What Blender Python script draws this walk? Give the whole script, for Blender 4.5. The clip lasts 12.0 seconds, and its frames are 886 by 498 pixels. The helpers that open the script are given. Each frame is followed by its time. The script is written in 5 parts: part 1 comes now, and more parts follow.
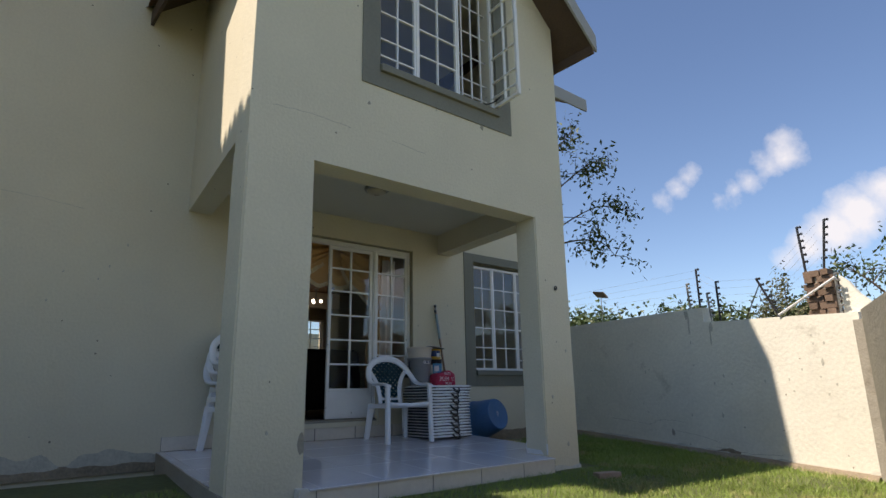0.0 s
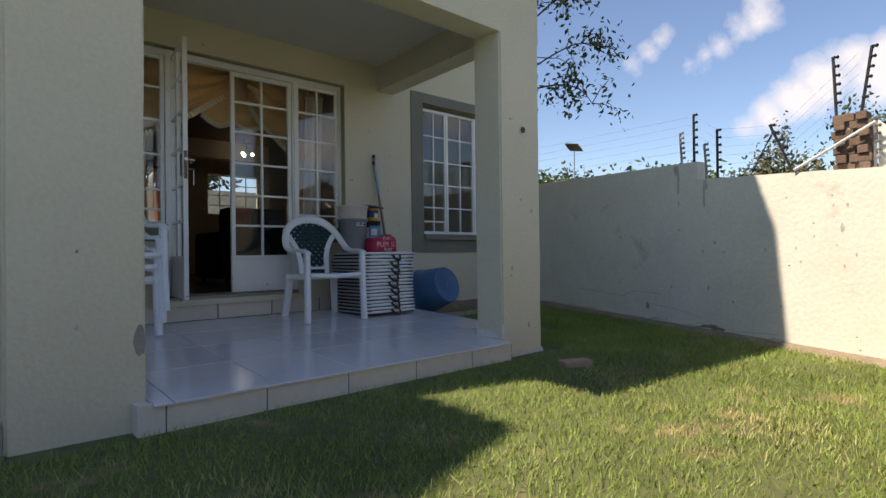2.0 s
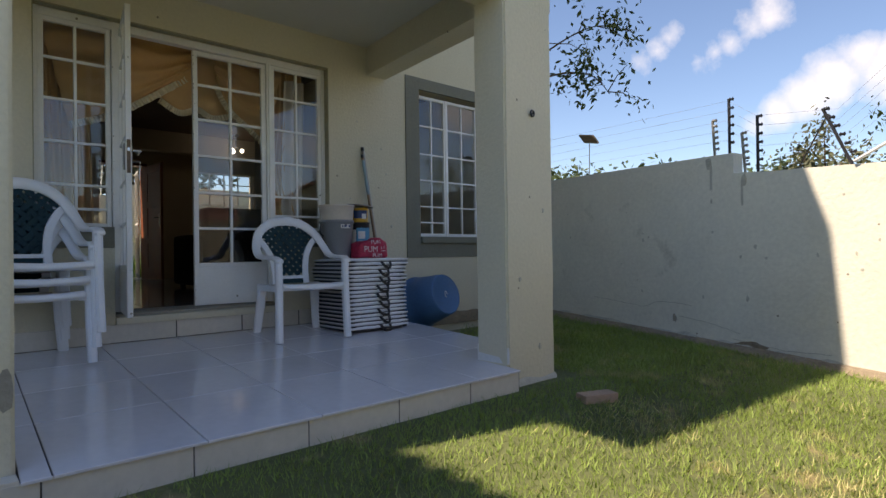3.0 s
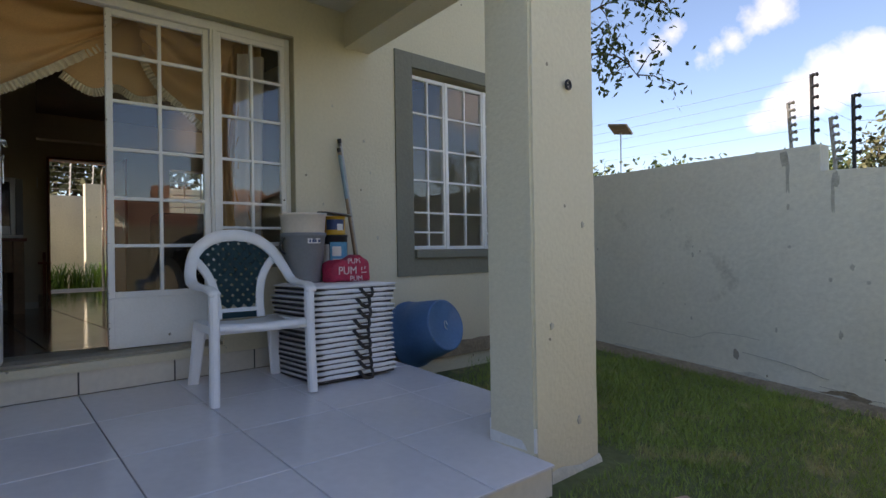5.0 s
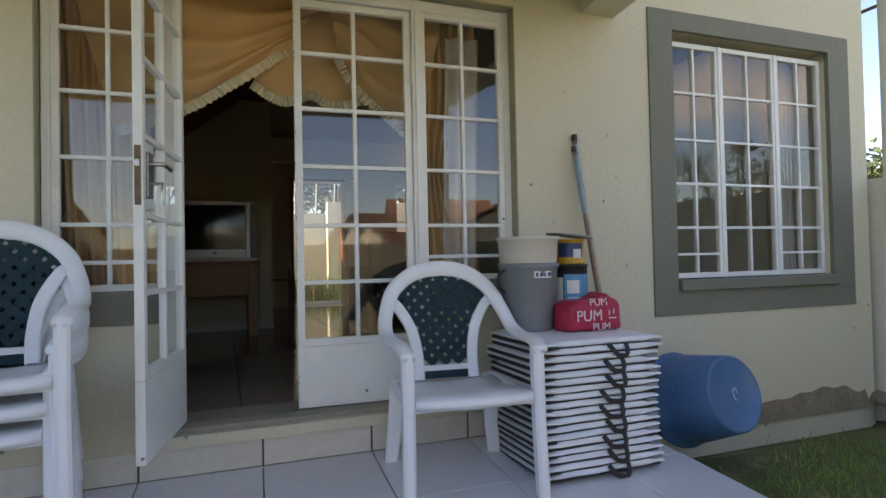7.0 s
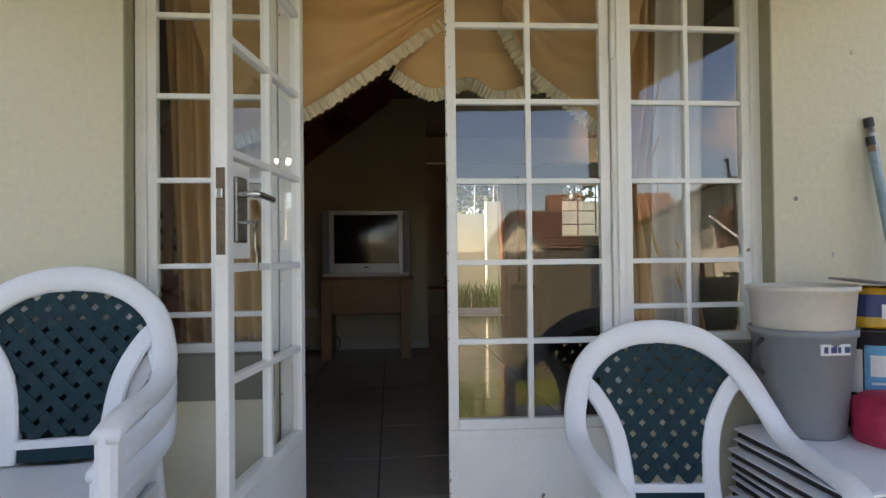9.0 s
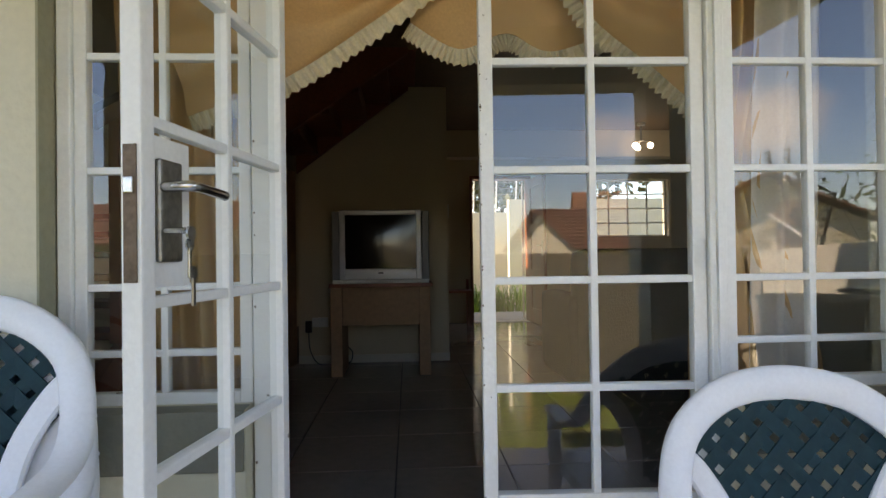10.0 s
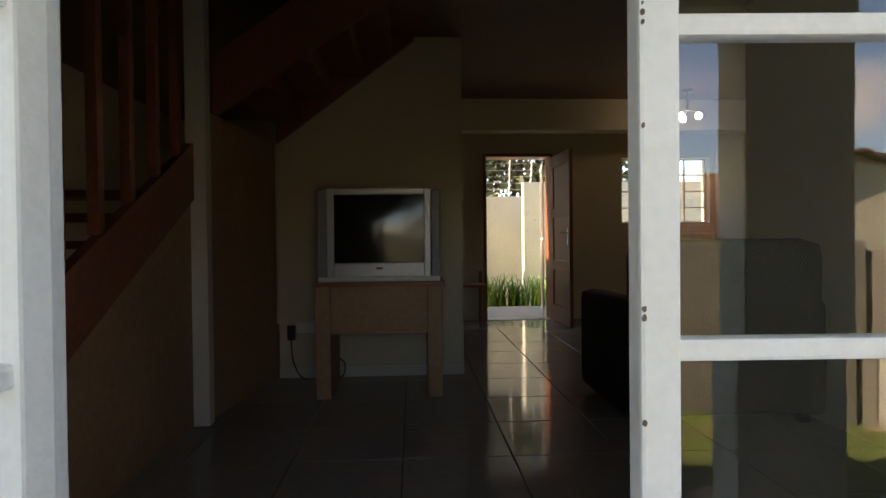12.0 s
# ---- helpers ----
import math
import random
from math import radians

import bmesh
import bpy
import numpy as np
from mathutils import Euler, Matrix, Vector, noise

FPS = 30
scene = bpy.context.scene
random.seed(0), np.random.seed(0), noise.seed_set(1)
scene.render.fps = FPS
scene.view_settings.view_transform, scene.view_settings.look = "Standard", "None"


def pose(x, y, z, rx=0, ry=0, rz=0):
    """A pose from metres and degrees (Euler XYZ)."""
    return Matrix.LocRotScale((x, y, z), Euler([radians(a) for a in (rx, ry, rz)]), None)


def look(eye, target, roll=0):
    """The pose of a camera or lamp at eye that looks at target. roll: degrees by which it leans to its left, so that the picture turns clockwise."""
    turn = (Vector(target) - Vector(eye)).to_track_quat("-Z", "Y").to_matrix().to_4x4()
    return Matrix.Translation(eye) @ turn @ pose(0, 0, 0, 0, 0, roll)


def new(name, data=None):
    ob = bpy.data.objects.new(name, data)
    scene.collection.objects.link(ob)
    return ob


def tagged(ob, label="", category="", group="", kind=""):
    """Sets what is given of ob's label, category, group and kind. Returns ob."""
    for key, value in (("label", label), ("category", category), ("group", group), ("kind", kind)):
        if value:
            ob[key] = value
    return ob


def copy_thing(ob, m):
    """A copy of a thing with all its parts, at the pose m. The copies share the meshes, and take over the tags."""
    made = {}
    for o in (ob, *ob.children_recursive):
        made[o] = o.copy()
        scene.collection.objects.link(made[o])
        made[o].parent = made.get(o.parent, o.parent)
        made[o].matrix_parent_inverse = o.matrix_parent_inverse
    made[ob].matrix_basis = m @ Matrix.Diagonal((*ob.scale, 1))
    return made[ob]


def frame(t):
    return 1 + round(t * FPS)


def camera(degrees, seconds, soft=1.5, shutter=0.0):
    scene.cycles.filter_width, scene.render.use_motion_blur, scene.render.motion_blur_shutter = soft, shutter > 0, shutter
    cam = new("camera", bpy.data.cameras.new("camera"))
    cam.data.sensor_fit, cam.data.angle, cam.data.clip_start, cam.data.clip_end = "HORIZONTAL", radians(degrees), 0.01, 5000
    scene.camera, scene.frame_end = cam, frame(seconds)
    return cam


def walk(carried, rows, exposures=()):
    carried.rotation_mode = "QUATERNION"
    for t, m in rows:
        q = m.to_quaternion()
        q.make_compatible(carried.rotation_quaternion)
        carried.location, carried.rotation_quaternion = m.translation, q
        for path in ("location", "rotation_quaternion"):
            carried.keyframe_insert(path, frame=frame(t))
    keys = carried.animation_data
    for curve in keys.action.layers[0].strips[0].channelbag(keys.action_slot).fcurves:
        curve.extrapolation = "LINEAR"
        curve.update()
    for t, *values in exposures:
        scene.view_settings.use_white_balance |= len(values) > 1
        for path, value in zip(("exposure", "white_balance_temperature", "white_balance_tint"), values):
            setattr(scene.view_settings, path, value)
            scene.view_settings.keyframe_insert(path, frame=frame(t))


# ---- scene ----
cam = camera(74.4, 12.0)
PATH = [
    (0, (-3.1, -5.865, 0.472), (-1.851, -4.378, 0.951), -1.0),
    (0.5, (-2.872, -5.667, 0.463), (-1.568, -4.177, 0.749), -1.0),
    (1, (-2.621, -5.424, 0.475), (-1.28, -3.943, 0.586), -0.9),
    (1.5, (-2.348, -5.189, 0.49), (-0.983, -3.728, 0.525), -0.8),
    (2, (-2.033, -4.968, 0.532), (-0.659, -3.515, 0.549), -0.7),
    (2.5, (-1.731, -4.704, 0.555), (-0.36, -3.248, 0.571), -0.7),
    (3, (-1.46, -4.497, 0.589), (-0.106, -3.025, 0.604), -0.8),
    (3.2, (-1.351, -4.47, 0.596), (-0.011, -2.985, 0.621), -1.1),
    (5, (-0.665, -3.673, 0.748), (0.683, -2.196, 0.756), -0.9),
    (5.5, (-0.51, -3.445, 0.808), (0.764, -1.903, 0.814), -1.0),
    (6, (-0.317, -3.193, 0.882), (0.786, -1.524, 0.884), -0.9),
    (6.5, (-0.23, -2.953, 0.866), (0.686, -1.176, 0.897), -1.4),
    (7, (-0.152, -2.759, 0.903), (0.55, -0.887, 0.943), -1.2),
    (7.5, (-0.128, -2.565, 0.959), (0.409, -0.639, 0.975), -1.1),
    (7.7, (-0.114, -2.491, 0.999), (0.35, -0.546, 0.994), -0.9),
    (9.5, (-0.015, -1.669, 1.128), (0.126, 0.326, 1.16), -0.7),
    (10, (-0.014, -1.39, 1.155), (0.104, 0.606, 1.177), -0.8),
    (10.5, (0.002, -1.108, 1.162), (0.108, 0.889, 1.165), -0.8),
    (11.5, (0.0, -0.592, 1.182), (0.103, 1.405, 1.168), -0.6),
    (12, (-0.026, -0.401, 1.185), (0.078, 1.596, 1.16), -0.6),
]
EXPOSURES = [(0, 0.40, 7250, 17), (1.5, 0.46, 7500, 18), (3, 0.68, 7700, 19), (5, 1.06, 8000, 21), (6.5, 1.52, 8500, 21), (7.5, 1.87, 8800, 21), (9.5, 2.17, 8950, 22), (10.5, 2.34, 8400, 20), (11.2, 2.38, 8100, 18), (12, 2.42, 9000, 20)]
walk(cam, [(t, look(eye, target, roll)) for t, eye, target, roll in PATH], EXPOSURES)

# ---- world, sun, exposure ----
TRAVEL = Vector((0.66, -0.135, -1.0)).normalized()
world = bpy.data.worlds.new("sky")
scene.world = world
world.use_nodes = True
wn, wl = world.node_tree.nodes, world.node_tree.links
wn.clear()
w_out = wn.new("ShaderNodeOutputWorld")
w_bg = wn.new("ShaderNodeBackground")
w_bg.inputs["Strength"].default_value = 0.125
w_sky = wn.new("ShaderNodeTexSky")
w_sky.sky_type = "NISHITA"
w_sky.sun_disc = False
w_sky.sun_elevation = math.asin(-TRAVEL.z)
w_sky.sun_rotation = math.atan2(-TRAVEL.x, -TRAVEL.y)
w_sky.air_density, w_sky.dust_density, w_sky.ozone_density = 1.0, 0.05, 6.0
w_co = wn.new("ShaderNodeTexCoord")


def w_math(op, a, b=None, clamp=False):
    n = wn.new("ShaderNodeMath")
    n.operation, n.use_clamp = op, clamp
    for k, v in enumerate((a, b)):
        if v is None:
            continue
        if isinstance(v, (int, float)):
            n.inputs[k].default_value = v
        else:
            wl.new(v, n.inputs[k])
    return n.outputs[0]


w_noise = wn.new("ShaderNodeTexNoise")
w_noise.inputs["Scale"].default_value = 9.0
w_noise.inputs["Detail"].default_value = 7.0
w_noise.inputs["Roughness"].default_value = 0.6
wl.new(w_co.outputs["Generated"], w_noise.inputs["Vector"])
puff = w_math("MULTIPLY", w_math("SUBTRACT", w_noise.outputs["Fac"], 0.5), 0.12)
# each cloud: a few puffs (direction, half width)
CLOUDS = [((0.838, 0.456, 0.292), 0.012), ((0.848, 0.432, 0.306), 0.008), ((0.852, 0.412, 0.320), 0.003),
          ((0.900, 0.291, 0.324), 0.020), ((0.896, 0.312, 0.313), 0.022), ((0.890, 0.338, 0.302), 0.019), ((0.884, 0.360, 0.293), 0.014), ((0.879, 0.382, 0.285), 0.008),
          ((0.944, 0.190, 0.262), 0.034), ((0.943, 0.222, 0.240), 0.032), ((0.942, 0.255, 0.214), 0.030), ((0.936, 0.290, 0.197), 0.022), ((0.930, 0.316, 0.187), 0.012),
          ((0.962, 0.14, 0.24), 0.06), ((0.965, 0.08, 0.26), 0.08), ((0.96, 0.04, 0.20), 0.11),
          ((0.315, -0.933, 0.172), 0.034), ((0.280, -0.943, 0.180), 0.022), ((0.235, -0.953, 0.193), 0.018), ((0.535, -0.825, 0.184), 0.06),
          ((0.691, -0.681, 0.243), 0.055), ((0.748, -0.623, 0.230), 0.05), ((-0.35, -0.86, 0.36), 0.10)]
cover = None
for way, half in CLOUDS:
    dist = wn.new("ShaderNodeVectorMath")
    dist.operation = "DISTANCE"
    wl.new(w_co.outputs["Generated"], dist.inputs[0])
    dist.inputs[1].default_value = Vector(way).normalized()
    fall = w_math("SUBTRACT", half + 0.009, dist.outputs["Value"])
    fall = w_math("ADD", fall, puff)
    cover = fall if cover is None else w_math("MAXIMUM", cover, fall)
cover = w_math("MULTIPLY", cover, 28.0, True)
cover = w_math("MULTIPLY", cover, 0.92)
w_mix = wn.new("ShaderNodeMixRGB")
wl.new(cover, w_mix.inputs["Fac"])
wl.new(w_sky.outputs["Color"], w_mix.inputs["Color1"])
w_mix.inputs["Color2"].default_value = (5.5, 5.75, 6.2, 1)
wl.new(w_mix.outputs["Color"], w_bg.inputs["Color"])
wl.new(w_bg.outputs["Background"], w_out.inputs["Surface"])

sun = new("sun", bpy.data.lights.new("sun", "SUN"))
sun.data.energy, sun.data.angle, sun.data.color = 5.0, radians(0.55), (1.0, 0.95, 0.87)
sun.matrix_world = look((0, 0, 12), Vector((0, 0, 12)) + TRAVEL)

# ---- materials ----


def material(name, base, rough=0.7, metal=0.0, scale=6.0, vary=0.12, fine=60.0, bump=0.15, dark=None, patch=0.0, spread=0.0, coat=0.0, flecks=False):
    """Base colour with a coarse and a fine variation, fine relief, optional stains of their own colour."""
    m = bpy.data.materials.new(name)
    m.use_nodes = True
    n, l = m.node_tree.nodes, m.node_tree.links
    b = n["Principled BSDF"]
    b.inputs["Metallic"].default_value = metal
    b.inputs["Coat Weight"].default_value = coat
    co = n.new("ShaderNodeTexCoord")
    geo = n.new("ShaderNodeNewGeometry")
    big, small = n.new("ShaderNodeTexNoise"), n.new("ShaderNodeTexNoise")
    for t, s in ((big, scale), (small, fine)):
        t.inputs["Scale"].default_value = s
        t.inputs["Detail"].default_value = 5.0
        l.new(geo.outputs["Position"], t.inputs["Vector"])
    add = n.new("ShaderNodeMath")
    add.operation = "ADD"
    l.new(big.outputs["Fac"], add.inputs[0])
    l.new(small.outputs["Fac"], add.inputs[1])
    ramp = n.new("ShaderNodeMapRange")
    ramp.inputs["From Min"].default_value, ramp.inputs["From Max"].default_value = 0.6, 1.4
    ramp.inputs["To Min"].default_value, ramp.inputs["To Max"].default_value = 1 - vary, 1 + vary
    l.new(add.outputs[0], ramp.inputs["Value"])
    mul = n.new("ShaderNodeMixRGB")
    mul.blend_type = "MULTIPLY"
    mul.inputs["Fac"].default_value = 1.0
    mul.inputs["Color1"].default_value = (*base, 1)
    l.new(ramp.outputs["Result"], mul.inputs["Color2"])
    colour = mul.outputs["Color"]
    if dark:
        st = n.new("ShaderNodeTexNoise")
        st.inputs["Scale"].default_value, st.inputs["Detail"].default_value, st.inputs["Roughness"].default_value = 2.3, 8.0, 0.7
        l.new(geo.outputs["Position"], st.inputs["Vector"])
        mr = n.new("ShaderNodeMapRange")
        mr.inputs["From Min"].default_value, mr.inputs["From Max"].default_value = 0.62 - patch, 0.75 - patch
        l.new(st.outputs["Fac"], mr.inputs["Value"])
        mx = n.new("ShaderNodeMixRGB")
        l.new(mr.outputs["Result"], mx.inputs["Fac"])
        l.new(colour, mx.inputs["Color1"])
        mx.inputs["Color2"].default_value = (*dark, 1)
        colour = mx.outputs["Color"]
    if flecks:
        vo = n.new("ShaderNodeTexVoronoi")
        vo.inputs["Scale"].default_value = 5.0
        l.new(geo.outputs["Position"], vo.inputs["Vector"])
        hs = n.new("ShaderNodeMath")
        hs.operation = "LESS_THAN"
        wob = n.new("ShaderNodeMath")
        wob.operation = "MULTIPLY"
        wob.inputs[1].default_value = 0.085
        l.new(small.outputs["Fac"], wob.inputs[0])
        l.new(vo.outputs["Distance"], hs.inputs[0])
        l.new(wob.outputs[0], hs.inputs[1])
        fm = n.new("ShaderNodeMixRGB")
        l.new(hs.outputs[0], fm.inputs["Fac"])
        l.new(colour, fm.inputs["Color1"])
        fm.inputs["Color2"].default_value = (0.26, 0.23, 0.17, 1)
        colour = fm.outputs["Color"]
    if spread:
        info = n.new("ShaderNodeObjectInfo")
        sr = n.new("ShaderNodeMapRange")
        sr.inputs["To Min"].default_value, sr.inputs["To Max"].default_value = 1 - spread, 1 + spread
        l.new(info.outputs["Random"], sr.inputs["Value"])
        m2 = n.new("ShaderNodeMixRGB")
        m2.blend_type = "MULTIPLY"
        m2.inputs["Fac"].default_value = 1.0
        l.new(colour, m2.inputs["Color1"])
        l.new(sr.outputs["Result"], m2.inputs["Color2"])
        colour = m2.outputs["Color"]
    l.new(colour, b.inputs["Base Color"])
    rr = n.new("ShaderNodeMapRange")
    rr.inputs["To Min"].default_value, rr.inputs["To Max"].default_value = max(0.02, rough - 0.08), min(1.0, rough + 0.08)
    l.new(big.outputs["Fac"], rr.inputs["Value"])
    l.new(rr.outputs["Result"], b.inputs["Roughness"])
    if bump:
        bp = n.new("ShaderNodeBump")
        bp.inputs["Strength"].default_value, bp.inputs["Distance"].default_value = bump, 0.01
        l.new(add.outputs[0], bp.inputs["Height"])
        l.new(bp.outputs["Normal"], b.inputs["Normal"])
    return m


def glass_material(name, face_on=0.12):
    m = bpy.data.materials.new(name)
    m.use_nodes = True
    n, l = m.node_tree.nodes, m.node_tree.links
    n.clear()
    out, mix = n.new("ShaderNodeOutputMaterial"), n.new("ShaderNodeMixShader")
    tr, gl, fr = n.new("ShaderNodeBsdfTransparent"), n.new("ShaderNodeBsdfGlossy"), n.new("ShaderNodeLayerWeight")
    tr.inputs["Color"].default_value = (0.93, 0.95, 0.94, 1)
    gl.inputs["Roughness"].default_value = 0.0
    fr.inputs["Blend"].default_value = 0.5
    grow, lift = n.new("ShaderNodeMath"), n.new("ShaderNodeMath")
    grow.operation, lift.operation = "POWER", "MULTIPLY_ADD"
    grow.inputs[1].default_value = 5.0
    lift.inputs[1].default_value, lift.inputs[2].default_value = 1.0 - face_on, face_on
    l.new(fr.outputs["Facing"], grow.inputs[0])
    l.new(grow.outputs[0], lift.inputs[0])
    l.new(lift.outputs[0], mix.inputs[0])
    l.new(tr.outputs[0], mix.inputs[1])
    l.new(gl.outputs[0], mix.inputs[2])
    l.new(mix.outputs[0], out.inputs["Surface"])
    return m


def glow_material(name, colour, strength):
    m = bpy.data.materials.new(name)
    m.use_nodes = True
    b = m.node_tree.nodes["Principled BSDF"]
    b.inputs["Emission Color"].default_value = (*colour, 1)
    b.inputs["Emission Strength"].default_value = strength
    return m


PLASTER = material("cream_plaster", (0.66, 0.605, 0.45), 0.85, scale=1.4, vary=0.07, fine=45, bump=0.35, dark=(0.55, 0.50, 0.37), patch=-0.04, flecks=True)
WALL_PAINT = material("boundary_plaster", (0.71, 0.68, 0.57), 0.88, scale=2.0, vary=0.1, fine=30, bump=0.38, dark=(0.50, 0.47, 0.38), patch=0.02, flecks=True)
BAND = material("grey_green_paint", (0.20, 0.195, 0.15), 0.7, scale=3, vary=0.1, fine=50, bump=0.3)
REVEAL = material("olive_paint", (0.33, 0.305, 0.20), 0.75, scale=3, vary=0.1, fine=50, bump=0.3)
CEIL = material("ceiling_paint", (0.62, 0.60, 0.52), 0.9, scale=1.5, vary=0.05, bump=0.1)
WHITE = material("white_steel_paint", (0.84, 0.83, 0.78), 0.38, scale=8, vary=0.06, fine=90, bump=0.12, dark=(0.62, 0.59, 0.50), patch=-0.06, flecks=True)
RESIN = material("white_resin", (0.86, 0.87, 0.88), 0.42, scale=7, vary=0.05, fine=120, bump=0.05)
WEAVE = material("dark_green_resin", (0.006, 0.036, 0.046), 0.6, scale=20, vary=0.2, bump=0.1)
WEAVE.node_tree.nodes["Principled BSDF"].inputs["Specular IOR Level"].default_value = 0.25
TILE = material("polished_porcelain", (0.70, 0.685, 0.70), 0.13, scale=2.5, vary=0.06, fine=25, bump=0.015, spread=0.03)
TILE_EDGE = material("cream_tile", (0.66, 0.61, 0.52), 0.35, scale=4, vary=0.09, fine=30, bump=0.05, spread=0.04)
GROUT = material("dark_grout", (0.07, 0.065, 0.06), 0.95, scale=20, vary=0.2)
CONCRETE = material("bare_concrete", (0.33, 0.30, 0.24), 0.92, scale=3, vary=0.16, fine=50, bump=0.6, dark=(0.24, 0.21, 0.16), patch=0.04)
BLOCK = material("rough_block", (0.25, 0.235, 0.185), 0.95, scale=5, vary=0.15, fine=35, bump=1.0, dark=(0.3, 0.28, 0.22))
BRICK = material("stock_brick", (0.17, 0.115, 0.08), 0.92, scale=12, vary=0.25, fine=60, bump=0.8, dark=(0.45, 0.42, 0.37), patch=-0.02, spread=0.15)
BLACK = material("black_plastic", (0.015, 0.015, 0.017), 0.45, scale=10, vary=0.2, bump=0.05)
IRON = material("grey_steel", (0.35, 0.34, 0.31), 0.4, 0.8, scale=14, vary=0.2, bump=0.1)
CHROME = material("worn_chrome", (0.55, 0.54, 0.52), 0.22, 1.0, scale=20, vary=0.2, bump=0.05)
GLASS = glass_material("window_glass")
GRASS_GROUND = material("lawn_soil", (0.10, 0.115, 0.04), 0.98, scale=1.6, vary=0.3, fine=24, bump=0.8, dark=(0.27, 0.21, 0.10), patch=0.05)
BLUE_TUB = material("blue_plastic", (0.06, 0.17, 0.34), 0.38, scale=6, vary=0.15, bump=0.06)
BUCKET_GREY = material("grey_plastic", (0.22, 0.23, 0.24), 0.5, scale=8, vary=0.1, bump=0.06)
BUCKET_CREAM = material("cream_plastic", (0.68, 0.60, 0.50), 0.5, scale=8, vary=0.08, bump=0.05)
BAG = material("crimson_sack", (0.50, 0.025, 0.07), 0.55, scale=16, vary=0.25, fine=50, bump=0.6)
GRIP = material("blue_grey_grip", (0.20, 0.30, 0.33), 0.5, scale=14, vary=0.25, bump=0.1)
INK = material("pale_print", (0.75, 0.62, 0.62), 0.6, scale=30, vary=0.15, bump=0)
CAN_BLUE = material("blue_label", (0.06, 0.30, 0.50), 0.4, scale=12, vary=0.2, bump=0.03)
CAN_YELLOW = material("yellow_label", (0.65, 0.36, 0.03), 0.4, scale=12, vary=0.2, bump=0.03)
CAN_NAVY = material("navy_label", (0.02, 0.05, 0.16), 0.4, scale=12, vary=0.2, bump=0.03)
CAN_WHITE = material("white_label", (0.7, 0.7, 0.68), 0.5, scale=12, vary=0.1, bump=0.03)
WOOD = material("mahogany_stain", (0.25, 0.078, 0.035), 0.45, scale=4, vary=0.3, fine=40, bump=0.12)
POLE_WOOD = material("worn_pole_wood", (0.26, 0.17, 0.10), 0.6, scale=9, vary=0.25, bump=0.1)
PINE = material("tan_panel", (0.40, 0.24, 0.13), 0.6, scale=2.2, vary=0.2, fine=30, bump=0.08)
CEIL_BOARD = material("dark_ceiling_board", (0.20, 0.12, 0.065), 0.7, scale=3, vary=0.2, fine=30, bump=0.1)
ROOM = material("room_wall_paint", (0.60, 0.52, 0.38), 0.85, scale=1.5, vary=0.06, bump=0.1)
ROOM_TILE = material("room_floor_tile", (0.30, 0.265, 0.24), 0.09, scale=2.5, vary=0.1, fine=20, bump=0.01, spread=0.05)
SILVER = material("silver_plastic", (0.42, 0.42, 0.44), 0.38, 0.3, scale=10, vary=0.06, bump=0.02)
SCREEN = material("dark_screen", (0.012, 0.013, 0.014), 0.12, scale=3, vary=0.1, bump=0)
SOFA = material("black_leather", (0.008, 0.006, 0.006), 0.75, scale=9, vary=0.2, bump=0.3)
CURTAIN = material("peach_curtain", (0.60, 0.36, 0.16), 0.8, scale=5, vary=0.12, fine=120, bump=0.15)
LACE = material("cream_fringe", (0.70, 0.60, 0.42), 0.9, scale=30, vary=0.15, fine=150, bump=0.4)
NET = material("white_drape", (0.62, 0.56, 0.50), 0.85, scale=6, vary=0.1, fine=120, bump=0.1)
ROOF_TILE = material("brown_roof_tile", (0.19, 0.10, 0.065), 0.85, scale=4, vary=0.25, fine=40, bump=0.4)
RED_TILE = material("orange_roof_tile", (0.27, 0.14, 0.085), 0.85, scale=4, vary=0.25, fine=40, bump=0.4)
FASCIA = material("grey_fascia", (0.36, 0.36, 0.34), 0.7, scale=4, vary=0.1)
SOFFIT = material("dark_soffit_boards", (0.10, 0.065, 0.045), 0.85, scale=6, vary=0.25, bump=0.2)
BARK = material("bark", (0.12, 0.085, 0.06), 0.95, scale=14, vary=0.3, bump=0.6)
LEAF = material("leaf_green", (0.055, 0.085, 0.025), 0.55, scale=3, vary=0.4, fine=30, bump=0)
LEAF_DRY = material("leaf_olive", (0.10, 0.105, 0.045), 0.6, scale=3, vary=0.4, fine=30, bump=0)
STRAP = material("strap_leaf", (0.15, 0.28, 0.04), 0.4, scale=4, vary=0.35, fine=30, bump=0)
BULB = glow_material("lit_bulb", (1.0, 0.93, 0.8), 3.5)
BLADE = material("grass_blade", (0.205, 0.285, 0.055), 0.7, scale=1.6, vary=0.35, fine=30, bump=0, dark=(0.42, 0.36, 0.16), patch=0.06)
STRAW = material("straw_blade", (0.52, 0.44, 0.22), 0.8, scale=3, vary=0.3, bump=0)
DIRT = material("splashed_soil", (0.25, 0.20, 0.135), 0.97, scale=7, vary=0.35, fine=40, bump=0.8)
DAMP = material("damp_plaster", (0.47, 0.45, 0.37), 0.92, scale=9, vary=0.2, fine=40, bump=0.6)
LOCK_STEEL = material("dull_lock_steel", (0.24, 0.225, 0.20), 0.34, 0.9, scale=20, vary=0.3, fine=80, bump=0.08)
RUST = material("rust_brown_steel", (0.16, 0.11, 0.075), 0.5, 0.6, scale=25, vary=0.4, fine=90, bump=0.2)
PINK_BRICK = material("weathered_brick", (0.40, 0.27, 0.19), 0.9, scale=20, vary=0.15, bump=0.5)
